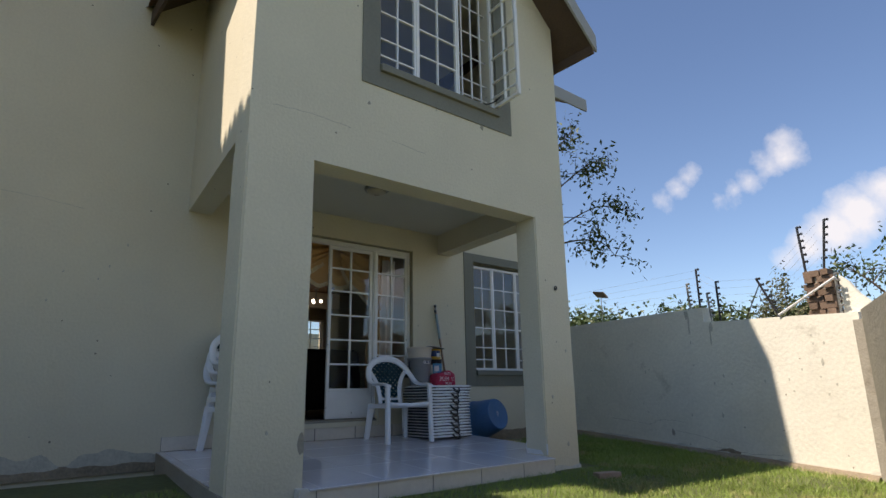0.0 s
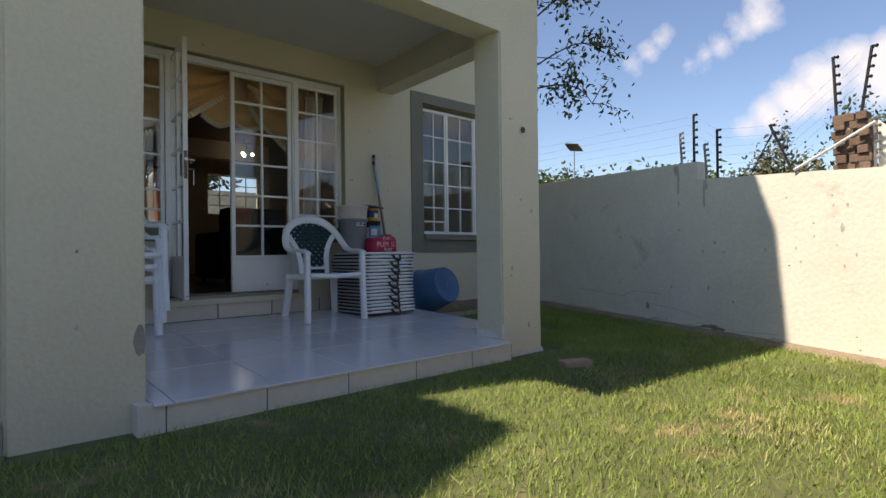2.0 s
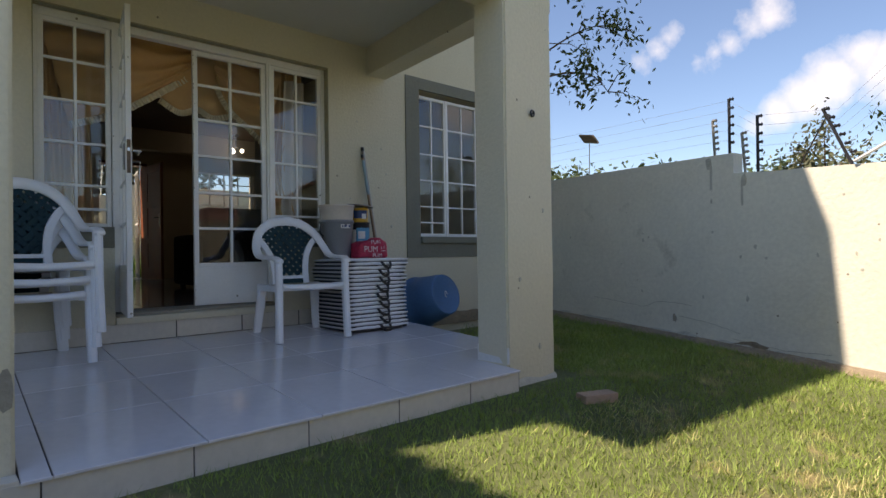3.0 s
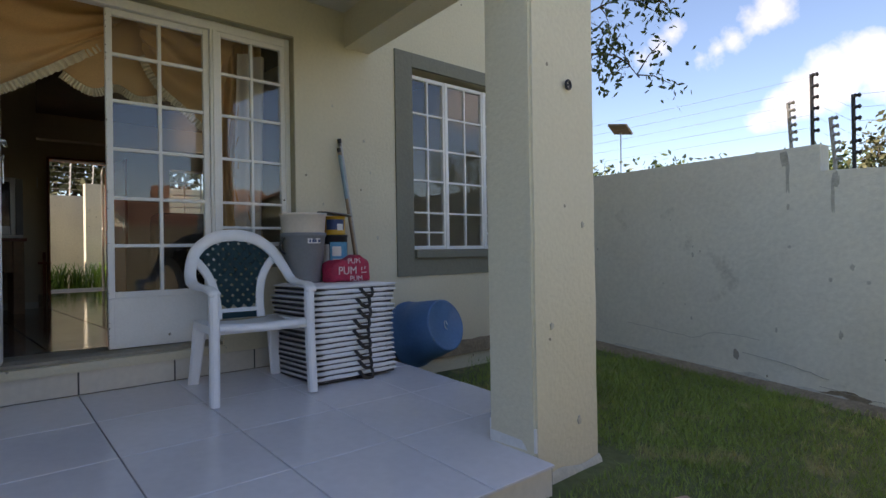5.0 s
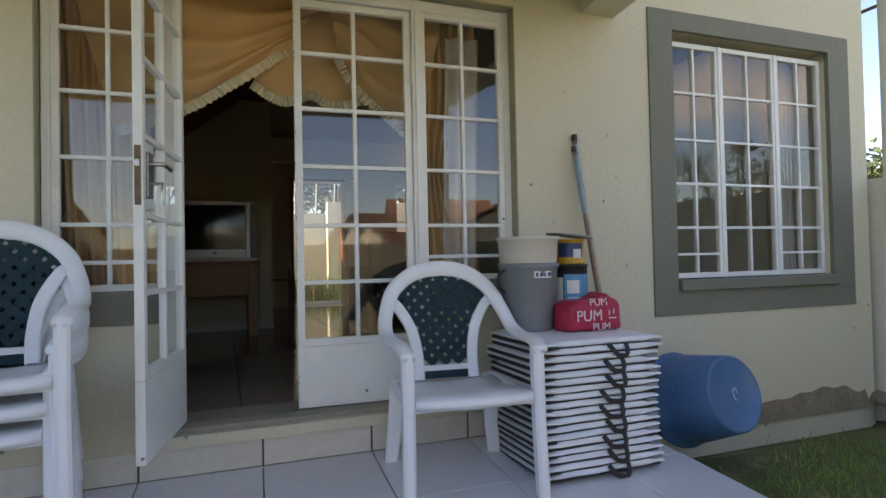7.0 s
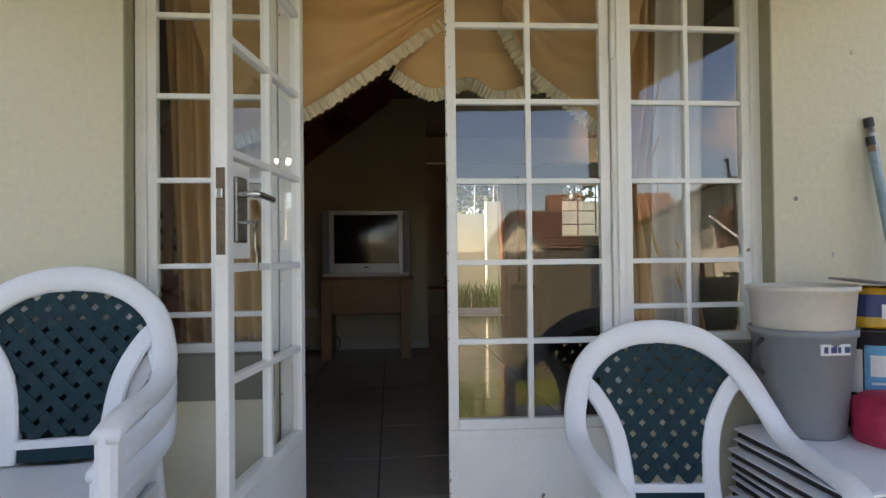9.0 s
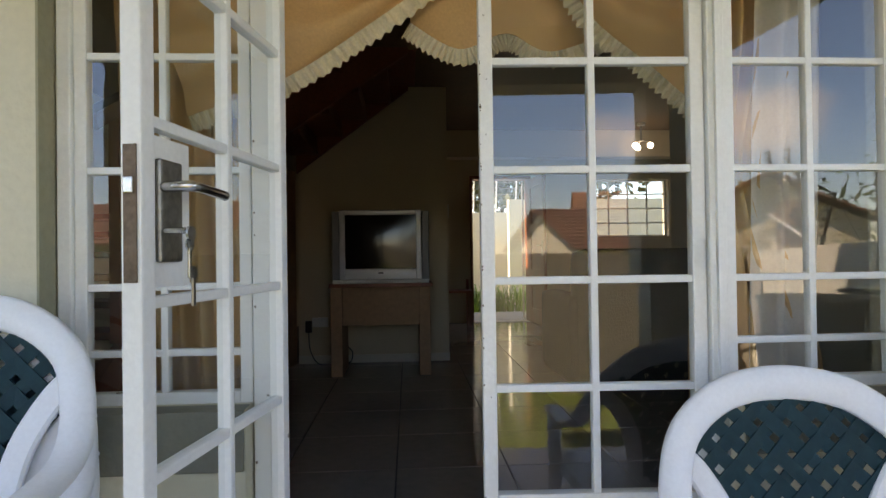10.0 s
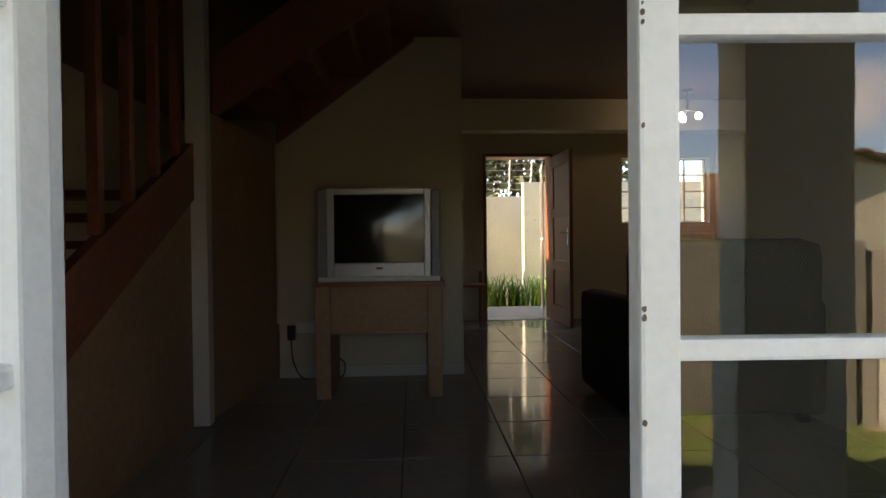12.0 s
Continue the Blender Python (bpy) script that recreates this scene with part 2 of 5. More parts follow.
AMBER = material("opal_shade", (0.55, 0.48, 0.36), 0.3, scale=5, vary=0.1, bump=0)

# ---- mesh helpers ----


def part(name, bm, mat, parent=None, label="", smooth=False):
    me = bpy.data.meshes.new(name)
    bmesh.ops.recalc_face_normals(bm, faces=bm.faces)
    bm.to_mesh(me)
    bm.free()
    me.materials.append(mat)
    if smooth:
        for p in me.polygons:
            p.use_smooth = True
    ob = new(name, me)
    if parent is not None:
        ob.parent = parent
    if label:
        ob["label"] = label
    return ob


def thing(name, x, y, z, label, category, rz=0.0, group=""):
    ob = new(name)
    ob.matrix_basis = pose(x, y, z, 0, 0, rz)
    ob.empty_display_size = 0.1
    return tagged(ob, label, category, group)


def setting(name, bm, mat, label="", smooth=False):
    return tagged(part(name, bm, mat, None, "", smooth), label, "", "", "structure")


def B():
    return bmesh.new()


def box(bm, x0, x1, y0, y1, z0, z1, bevel=0.0):
    vs = [bm.verts.new(p) for p in ((x0, y0, z0), (x1, y0, z0), (x1, y1, z0), (x0, y1, z0), (x0, y0, z1), (x1, y0, z1), (x1, y1, z1), (x0, y1, z1))]
    fs = [bm.faces.new([vs[i] for i in f]) for f in ((3, 2, 1, 0), (4, 5, 6, 7), (0, 1, 5, 4), (1, 2, 6, 5), (2, 3, 7, 6), (3, 0, 4, 7))]
    if bevel:
        es = list({e for f in fs for e in f.edges})
        bmesh.ops.bevel(bm, geom=es, offset=bevel, segments=2, affect="EDGES", profile=0.6)
    return bm


def prism(bm, pts, vec):
    """A polygon pushed along vec."""
    v = Vector(vec)
    a = [bm.verts.new(p) for p in pts]
    b = [bm.verts.new(Vector(p) + v) for p in pts]
    bm.faces.new(a)
    bm.faces.new(b[::-1])
    for i in range(len(a)):
        j = (i + 1) % len(a)
        bm.faces.new((a[i], b[i], b[j], a[j]))
    return bm


def lathe(bm, prof, seg=32, m=None, cap=True):
    """Rings (radius, z) turned round z."""
    m = m or Matrix()
    rings = []
    for r, z in prof:
        rings.append([bm.verts.new(m @ Vector((r * math.cos(2 * math.pi * i / seg), r * math.sin(2 * math.pi * i / seg), z))) for i in range(seg)])
    for a, b in zip(rings, rings[1:]):
        for i in range(seg):
            j = (i + 1) % seg
            bm.faces.new((a[i], a[j], b[j], b[i]))
    if cap:
        bm.faces.new(rings[0][::-1])
        bm.faces.new(rings[-1])
    return bm


def sweep(bm, path, sec, up=(0, 0, 1), scales=None):
    """A closed section (u across, v along up) carried along a path."""
    path = [Vector(p) for p in path]
    up = Vector(up)
    rings = []
    for i, p in enumerate(path):
        d = (path[min(i + 1, len(path) - 1)] - path[max(i - 1, 0)]).normalized()
        side = d.cross(up)
        side = side.normalized() if side.length > 1e-4 else Vector((1, 0, 0))
        top = side.cross(d).normalized()
        k = scales[i] if scales else 1.0
        rings.append([bm.verts.new(p + side * u * k + top * v * k) for u, v in sec])
    n = len(sec)
    for a, b in zip(rings, rings[1:]):
        for i in range(n):
            j = (i + 1) % n
            bm.faces.new((a[i], a[j], b[j], b[i]))
    bm.faces.new(rings[0][::-1])
    bm.faces.new(rings[-1])
    return bm


def rect(w, h, r=0.25):
    """A rectangle with clipped corners as a section."""
    c = min(w, h) * r
    a, b = w / 2, h / 2
    return [(-a + c, -b), (a - c, -b), (a, -b + c), (a, b - c), (a - c, b), (-a + c, b), (-a, b - c), (-a, -b + c)]


def ring(r, n=10):
    return [(r * math.cos(2 * math.pi * i / n), r * math.sin(2 * math.pi * i / n)) for i in range(n)]


def smooth_path(pts, n=6):
    """Catmull-Rom through the points."""
    pts = [Vector(p) for p in pts]
    out = []
    for i in range(len(pts) - 1):
        p0, p1, p2, p3 = pts[max(i - 1, 0)], pts[i], pts[i + 1], pts[min(i + 2, len(pts) - 1)]
        for k in range(n):
            t = k / n
            out.append(0.5 * (2 * p1 + (p2 - p0) * t + (2 * p0 - 5 * p1 + 4 * p2 - p3) * t * t + (3 * p1 - p0 - 3 * p2 + p3) * t ** 3))
    return out + [pts[-1]]


def lettering(name, text, size, m, mat, parent):
    cu = bpy.data.curves.new(name, "FONT")
    cu.body, cu.size, cu.align_x, cu.extrude = text, size, "CENTER", 0.0008
    tmp = bpy.data.objects.new(name, cu)
    scene.collection.objects.link(tmp)
    me = bpy.data.meshes.new_from_object(tmp.evaluated_get(bpy.context.evaluated_depsgraph_get()))
    bpy.data.objects.remove(tmp)
    me.materials.clear()
    me.materials.append(mat)
    ob = new(name, me)
    ob.parent = parent
    ob.matrix_basis = m
    return ob


def ground_z(x, y):
    if y > 7:
        return 0.12
    return -0.1 + 0.065 * max(min(y, 0.0), -6.2)


def patio_z(y):
    return 0.052 * y


# ---- ground ----
def make_ground():
    bm = B()
    xs = [-400, -60, -12] + [-8 + 0.5 * i for i in range(33)] + [12, 60, 400]
    ys = [-400, -60, -14] + [-9 + 0.5 * i for i in range(19)] + [6.9, 7.0, 14, 60, 400]
    grid = [[bm.verts.new((x, y, ground_z(x, y) + (0.012 * noise.noise((x * 1.7, y * 1.7, 0)) if abs(x) < 9 and abs(y) < 9 else 0) - (0.2 if -0.2 < y < 6.95 and -3.1 < x < 4.1 else 0))) for y in ys] for x in xs]
    for i in range(len(xs) - 1):
        for j in range(len(ys) - 1):
            bm.faces.new((grid[i][j], grid[i + 1][j], grid[i + 1][j + 1], grid[i][j + 1]))
    setting("ground", bm, GRASS_GROUND, "patchy mown lawn soil sloping away from the house", True)


make_ground()


# ---- house shell ----
EAVE, PITCH, VERGE = 4.26, 0.9, -2.5


def walls():
    T = 0.22
    bm = B()
    # wall with the door opening and the window opening
    box(bm, -4.3, -0.862, 0, T, -0.3, 2.8)
    box(bm, 1.312, 2.36, 0, T, -0.3, 2.8)
    box(bm, 3.69, 4.05, 0, T, -0.3, 2.8)
    box(bm, -0.862, 1.312, 0, T, 2.25, 2.8)
    box(bm, -0.862, -0.40, 0, T, -0.3, 0.80)
    box(bm, 0.80, 1.312, 0, T, -0.3, 0.80)
    box(bm, -0.40, 0.80, 0.0, T, -0.3, 0.177)
    box(bm, -0.40, 0.80, -0.028, 0.0, 0.128, 0.177)
    box(bm, 2.36, 3.69, 0, T, 2.27, 2.8)
    box(bm, 2.36, 3.69, 0, T, -0.3, 0.73)
    box(bm, -4.3, 4.05, 0, T, 2.8, 5.2)
    setting("wall_south", bm, PLASTER, "cream painted plaster house wall behind the patio")
    bm = B()
    box(bm, 3.83, 4.05, T, 6.85, -0.3, 5.2)
    setting("wall_east", bm, PLASTER)
    bm = B()
    box(bm, -3.1, -2.88, T, 6.85, -0.3, 5.2)
    setting("wall_west", bm, PLASTER)
    bm = B()
    # front wall of the house on its other side, with entrance door and a window
    box(bm, -3.1, 0.89, 6.85, 7.07, -0.3, 5.2)
    box(bm, 0.89, 1.70, 6.85, 7.07, 2.24, 5.2)
    box(bm, 0.89, 1.70, 6.85, 7.07, -0.3, 0.2)
    box(bm, 1.70, 2.62, 6.85, 7.07, -0.3, 5.2)
    box(bm, 2.62, 3.76, 6.85, 7.07, 2.22, 5.2)
    box(bm, 2.62, 3.76, 6.85, 7.07, -0.3, 1.39)
    box(bm, 3.76, 4.05, 6.85, 7.07, -0.3, 5.2)
    setting("wall_north", bm, ROOM)
    # inner linings
    bm = B()
    box(bm, -2.88, -0.90, T, T + 0.012, 0.2, 2.69)
    box(bm, 1.37, 2.34, T, T + 0.012, 0.2, 2.69)
    box(bm, -0.90, 1.37, T, T + 0.012, 2.27, 2.69)
    setting("wall_lining", bm, ROOM)
    # upper storey over the patio
    bm = B()
    f0, f1 = -2.135, -1.90
    box(bm, -1.72, -0.646, f0, f1, 2.18, EAVE + 0.1)
    box(bm, 0.763, 1.71, f0, f1, 2.18, EAVE + 0.1)
    box(bm, -0.646, 0.763, f0, f1, 2.18, 3.165)
    prism(bm, [(-1.72, f0, 4.66), (1.71, f0, 4.66), (0.0, f0, EAVE + 2 * PITCH)], (0, 0.22, 0))
    box(bm, -1.72, -0.646, f0 + 0.001, f1, EAVE + 0.1, 4.66)
    box(bm, 0.763, 1.71, f0 + 0.001, f1, EAVE + 0.1, 4.66)
    setting("wall_upper_front", bm, PLASTER, "cream plaster upper storey wall over the patio")
    bm = B()
    prism(bm, [(-1.72, f1, 2.27), (-1.49, f1, 2.27), (-1.25, 0, 2.27), (-1.47, 0, 2.27)], (0, 0, 2.33))
    setting("wall_upper_west", bm, PLASTER)
    bm = B()
    prism(bm, [(1.72, f1, 2.27), (1.72 - 0.22, f1, 2.27), (1.73, 0, 2.27), (1.95, 0, 2.27)][::-1], (0, 0, 2.3))
    setting("wall_upper_east", bm, PLASTER)
    # pillars
    for name, x0, x1 in (("pillar_west", -1.72, -1.2), ("pillar_east", 1.245, 1.71)):
        bm = B()
        box(bm, x0, x1, -2.135, -1.87, -0.35, 2.181)
        bmesh.ops.bevel(bm, geom=[e for e in bm.edges if abs(e.verts[0].co.z - e.verts[1].co.z) > 1], offset=0.012, segments=2, affect="EDGES")
        bmesh.ops.subdivide_edges(bm, edges=[e for e in bm.edges if abs(e.verts[0].co.z - e.verts[1].co.z) > 1], cuts=14)
        for v in bm.verts:
            k = noise.noise_vector(v.co * 3.1) * 0.004
            v.co.x += k.x
            v.co.y += k.y
        setting(name, bm, PLASTER, "cream plastered patio pillar with chipped base")
    # patio ceiling, room ceilings and floors
    bm = B()
    prism(bm, [(-1.49, -1.90, 2.53), (1.49, -1.90, 2.53), (1.73, 0.0, 2.53), (-1.25, 0.0, 2.53)], (0, 0, 0.13))
    setting("ceiling_patio", bm, CEIL)
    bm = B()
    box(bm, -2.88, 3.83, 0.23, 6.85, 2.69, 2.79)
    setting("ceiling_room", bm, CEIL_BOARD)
    bm = B()
    box(bm, -3.1, 4.05, 0.221, 6.849, 0.0, 0.195)
    setting("floor_room_base", bm, GROUT)
    bm = B()
    box(bm, -1.49, 1.70, -1.9, 6.8, 4.66, 4.72)
    setting("ceiling_upper", bm, CEIL)


walls()


def gable_roof(name, xc, half, y0, y1, eave, label, pitch=0.3, crest=0.04):
    """Tiled gable roof, ridge along y: slabs, tile rows, soffit boards, verge boards."""
    r = thing(name, xc, y0, eave, label, "roof")
    L = y1 - y0
    for s in (-1, 1):
        bm = B()
        prism(bm, [(s * half, 0, 0), (s * half, L, 0), (0, L, half * PITCH), (0, 0, half * PITCH)], (0, 0, 0.05))
        part("soffit", bm, SOFFIT, r)
        bm = B()
        rows = 9
        for k in range(rows):
            u0, u1 = 1 - k / rows + 0.03, 1 - (k + 1) / rows
            for j in range(int(L / pitch)):
                ya = j * pitch
                z0, z1 = (1 - u0) * half * PITCH + 0.08, (1 - u1) * half * PITCH + 0.06
                vs = []
                for yy, dz in ((ya, 0.0), (ya + 0.3 * pitch, crest), (ya + 0.67 * pitch, crest), (ya + pitch, 0.0)):
                    vs.append((bm.verts.new((s * half * u0, yy, z0 + dz)), bm.verts.new((s * half * u1, yy, z1 + dz))))
                for a, b in zip(vs, vs[1:]):
                    bm.faces.new((a[0], b[0], b[1], a[1]))
        tagged(part("tile_rows", bm, ROOF_TILE, r), "", "", "", "stuff")
        bm = B()
        prism(bm, [(s * (half + 0.02), -0.025, -0.09), (s * (half + 0.02), -0.025, 0.11), (0, -0.025, half * PITCH + 0.11), (0, -0.025, half * PITCH - 0.09)], (0, 0.025, 0))
        part("verge_board", bm, FASCIA, r)
        bm = B()
        box(bm, min(s * half, s * (half - 0.03)), max(s * half, s * (half - 0.03)), 0.0, L, -0.11, -0.002)
        part("eave_board", bm, SOFFIT, r)
    return r


gable_roof("gable_roof", 0.0, 2.0, VERGE, 3.0, EAVE, "brown tiled gable roof with grey verge boards over the upper storey")


def main_roof():
    r = thing("main_roof", 0, 0, 5.2, "brown tiled main roof with wide eaves over the house", "roof")
    bm = B()
    prism(bm, [(-4.5, -0.5, -0.05), (4.62, -0.5, -0.05), (4.62, 3.4, 2.3), (-4.5, 3.4, 2.3)], (0, 0, 0.1))
    part("south_slope", bm, ROOF_TILE, r)
    bm = B()
    prism(bm, [(-4.5, 7.4, -0.05), (4.62, 7.4, -0.05), (4.62, 3.4, 2.3), (-4.5, 3.4, 2.3)], (0, 0, 0.1))
    part("north_slope", bm, ROOF_TILE, r)
    bm = B()
    prism(bm, [(4.0, 0.1, 0), (4.0, 6.9, 0), (4.0, 3.4, 2.2)], (0.05, 0, 0))
    part("gable_end", bm, PLASTER, r)
    bm = B()
    box(bm, -4.5, 4.62, -0.53, -0.5, -0.14, 0.07)
    part("eave_board", bm, FASCIA, r)


main_roof()


def attached_house():
    """The adjoining unit, unseen, inferred from its roof's shadow; its roof shades the lawn."""
    h = thing("adjoining_house", -6.85, 0, 0, "unseen adjoining house, cream with brown tiled gable roof, set to cast its shadow", "house")
    bm = B()
    # Height and corner chosen only to bound the sunlit patch on the west wall.
    box(bm, -2.3, 1.99, -0.505, 5, -0.3, 8.8)
    part("wall", bm, PLASTER, h)
    bm = B()
    box(bm, -2.3, 1.99, -1.85, -0.505, -0.3, 6.7)
    part("front_wall", bm, PLASTER, h)


attached_house()
# Raised and moved west out of view along the sun's rays, same toothed shadow.
gable_roof("adjoining_gable_roof", -6.85, 2.25, -2.20, -0.51, EAVE + 2.45, "unseen brown tiled gable roof of the adjoining house", 0.15, 0.10)


# ---- patio slab ----
def patio():
    bm = B()
    prism(bm, [(-1.54, 0, -0.012), (-1.715, -2.09, patio_z(-2.09) - 0.012), (-1.205, -2.09, patio_z(-2.09) - 0.012), (-1.205, -2.215, patio_z(-2.215) - 0.012),
               (1.245, -2.215, patio_z(-2.215) - 0.012), (1.245, -2.0, patio_z(-2.0) - 0.012), (1.80, -2.0, patio_z(-2.0) - 0.012), (1.88, 0, -0.012)], (0, 0, -0.35))
    return setting("patio_floor", bm, GROUT, "raised patio of large polished pale tiles")


PATIO = patio()


def patio_side():
    bm = B()
    prism(bm, [(-1.542, 0, -0.002), (-1.722, -2.135, patio_z(-2.135) - 0.002), (-1.722, -2.135, -0.4), (-1.542, 0, -0.4)], (-0.02, 0, 0))
    setting("patio_edge_trim", bm, CONCRETE, "bare rendered side of the patio slab")


patio_side()


def patio_corner():
    bm = B()
    box(bm, -1.262, -1.2, -2.217, -2.138, -0.4, patio_z(-2.2) + 0.002, 0.003)
    setting("patio_corner_trim", bm, TILE_EDGE, "cream tile cut round the pillar foot")


patio_corner()


def shared(name, x, y, z, shear=0.0):
    bm = B()
    box(bm, 0, x, 0, y, -z, 0)
    for v in bm.verts:
        v.co.x += shear * v.co.y
    bmesh.ops.bevel(bm, geom=[e for e in bm.edges if e.verts[0].co.z > -1e-4 and e.verts[1].co.z > -1e-4], offset=0.0025, segments=1, affect="EDGES")
    me = bpy.data.meshes.new(name)
    bm.to_mesh(me)
    bm.free()
    return me


def piece(name, me, mat, parent, m):
    if not me.materials:
        me.materials.append(mat)
    ob = new(name, me)
    ob.parent = parent
    ob.matrix_basis = m
    return ob


def patio_tiles():
    tilt = math.degrees(math.atan(0.052))
    edges = [0.0, -0.54, -1.07, -1.60, -2.232]
    cache = {}
    for y1, y0 in zip(edges, edges[1:]):
        shift = 0.05 * y0
        cuts = [-1.54 + 0.085 * y0]
        cuts += [0.5 * k + shift for k in range(-3, 4) if cuts[0] + 0.04 < 0.5 * k + shift < 1.80]
        end = 1.88 + 0.04 * y0
        if y0 < -2.0:
            cuts = [c for c in cuts if c > -1.2 + 0.05]
            cuts = [-1.2] + [c for c in cuts if c < 1.2]
            end = 1.243
            for x0, w in ((1.248, 0.55), (-1.67, 0.464)):
                piece("tile", shared("tile", w, 0.264, 0.012), TILE, PATIO, pose(x0, -1.8685, patio_z(-1.8685), tilt))
        cuts.append(end)
        for a, b in zip(cuts, cuts[1:]):
            key = (round(b - a - 0.005, 3), round(y1 - y0 - (0.006 if y0 > -1.9 else 0.002), 3))
            if key not in cache:
                cache[key] = shared("tile", key[0], key[1], 0.012, 0.05)
            piece("tile", cache[key], TILE, PATIO, pose(a + 0.0025, y0 + (0.003 if y0 > -1.9 else 0.001), patio_z(y0), tilt))
    # risers at the front edge
    xs = [-1.26, -1.143, -0.66, -0.171, 0.33, 0.83, 1.243]
    for a, b in zip(xs, xs[1:]):
        me = shared("riser_tile", b - a - 0.005, 0.15, 0.012)
        piece("riser_tile", me, TILE_EDGE, PATIO, pose(a + 0.0025, -2.218, patio_z(-2.23) - 0.158, 90))
    # skirting along the house wall
    bm = B()
    box(bm, -1.528, 1.848, -0.004, -0.0005, 0.001, 0.1255)
    part("skirting_grout", bm, GROUT, PATIO)
    xs = [-1.53, -1.0, -0.5, 0.0, 0.497, 0.995, 1.5, 1.85]
    for a, b in zip(xs, xs[1:]):
        me = shared("skirting_tile", b - a - 0.005, 0.125, 0.012)
        piece("skirting_tile", me, TILE_EDGE, PATIO, pose(a + 0.0025, -0.0045, 0.002, 90))
    me = shared("pillar_tile", 0.262, 0.10, 0.01)
    piece("pillar_tile", me, CAN_WHITE, PATIO, pose(1.2445, -1.872, patio_z(-2) + 0.005, 90, 0, -90))


# ---- boundary walls ----
def bw_x(y):
    return 4.09 + 0.15 * y if y < 0 else 4.09


def boundary():
    bm = B()
    def run(ya, yb, top):
        pts = []
        n = 12
        for i in range(n + 1):
            y = ya + (yb - ya) * i / n
            pts.append((y, top(y) + 0.012 * noise.noise((y * 4, 3, 0))))
        for (y0, t0), (y1, t1) in zip(pts, pts[1:]):
            quad = []
            for y, t in ((y0, t0), (y1, t1)):
                x = bw_x(y)
                quad.append([bm.verts.new((x, y, -0.6)), bm.verts.new((x, y, t)), bm.verts.new((x + 0.2, y, t + 0.01)), bm.verts.new((x + 0.2, y, -0.6))])
            for k in range(4):
                bm.faces.new((quad[0][k], quad[0][(k + 1) % 4], quad[1][(k + 1) % 4], quad[1][k]))
            for q, o in ((quad[0], 1), (quad[1], -1)):
                bm.faces.new(q[::o])
    run(8, -2.53, lambda y: 1.41)
    run(-2.53, -4.15, lambda y: 1.235 - 0.05 * (-2.53 - y))
    bmesh.ops.remove_doubles(bm, verts=bm.verts, dist=0.0005)
    setting("boundary_wall_east", bm, WALL_PAINT, "cream rendered boundary wall with patchy damp stains")
    bm = B()
    prism(bm, [(3.45, -4.10, -0.6), (3.67, -4.12, -0.6), (3.67, -4.42, -0.6), (3.36, -4.40, -0.6)], (0, 0, 1.68))
    setting("boundary_pier", bm, CONCRETE, "bare grey concrete pier in the boundary corner")
    bm = B()
    prism(bm, [(3.36, -4.2, -0.7), (-6.5, -8.4, -0.7), (-6.5, -8.6, -0.7), (3.36, -4.4, -0.7)], (0, 0, 1.86))
    setting("boundary_wall_south", bm, BLOCK, "rough grey block boundary wall behind the lawn")
    bm = B()
    box(bm, -6.6, -6.4, -8.6, -2.0, -0.7, 1.2)
    setting("boundary_wall_west", bm, BLOCK)
    # walls outside the entrance door
    # Added out of view to keep sun and sky off the entrance court.
    bm = B()
    box(bm, -0.45, -0.25, 7.075, 10.195, -0.3, 3.9)
    setting("court_shade_wall", bm, WALL_PAINT, "unseen cream rendered wall added to shade the entrance court")
    bm = B()
    box(bm, -4, 2.25, 10.2, 10.4, -0.3, 2.0)
    setting("boundary_wall_north", bm, WALL_PAINT)
    bm = B()
    box(bm, 1.9, 5.4, 9.6, 9.8, -0.3, 2.2)
    setting("side_wall_north", bm, WALL_PAINT)


boundary()

# ---- steel windows and doors ----
def sash(parent, x0, x1, z0, z1, cols, rows, stile=0.036, bar=0.018, thick=0.034, y=0.0, skip_rows=()):
    """Glazed steel frame in the xz plane: rim, bars, one pane a cell."""
    bm = B()
    for a, b, c, d in ((x0, x0 + stile, z0, z1), (x1 - stile, x1, z0, z1), (x0 + stile, x1 - stile, z0, z0 + stile), (x0 + stile, x1 - stile, z1 - stile, z1)):
        box(bm, a, b, y - thick / 2, y + thick / 2, c, d, 0.004)
    rim = part("frame", bm, WHITE, parent)
    xs, zs = [x0 + stile] + list(cols) + [x1 - stile], [z0 + stile] + list(rows) + [z1 - stile]
    for c in cols:
        bm = B()
        box(bm, c - bar / 2, c + bar / 2, y - 0.014, y + 0.014, z0 + stile - 0.003, z1 - stile + 0.003, 0.004)
        part("glazing_bar", bm, WHITE, parent)
    for r in rows:
        bm = B()
        box(bm, x0 + stile - 0.003, x1 - stile + 0.003, y - 0.0125, y + 0.0125, r - bar / 2, r + bar / 2, 0.004)
        part("glazing_bar", bm, WHITE, parent)
    for a, b in zip(xs, xs[1:]):
        for c, d in zip(zs, zs[1:]):
            bm = B()
            tilt = random.uniform(-0.0012, 0.0012)
            vs = [bm.verts.new(p) for p in ((a, y + tilt, c), (b, y - tilt, c), (b, y - tilt, d), (a, y + tilt, d))]
            bm.faces.new(vs)
            pane = part("pane", bm, GLASS, parent)
            pane.visible_shadow = False
    return rim


ROWS_LEAF = [0.81, 1.087, 1.373, 1.654, 1.925]


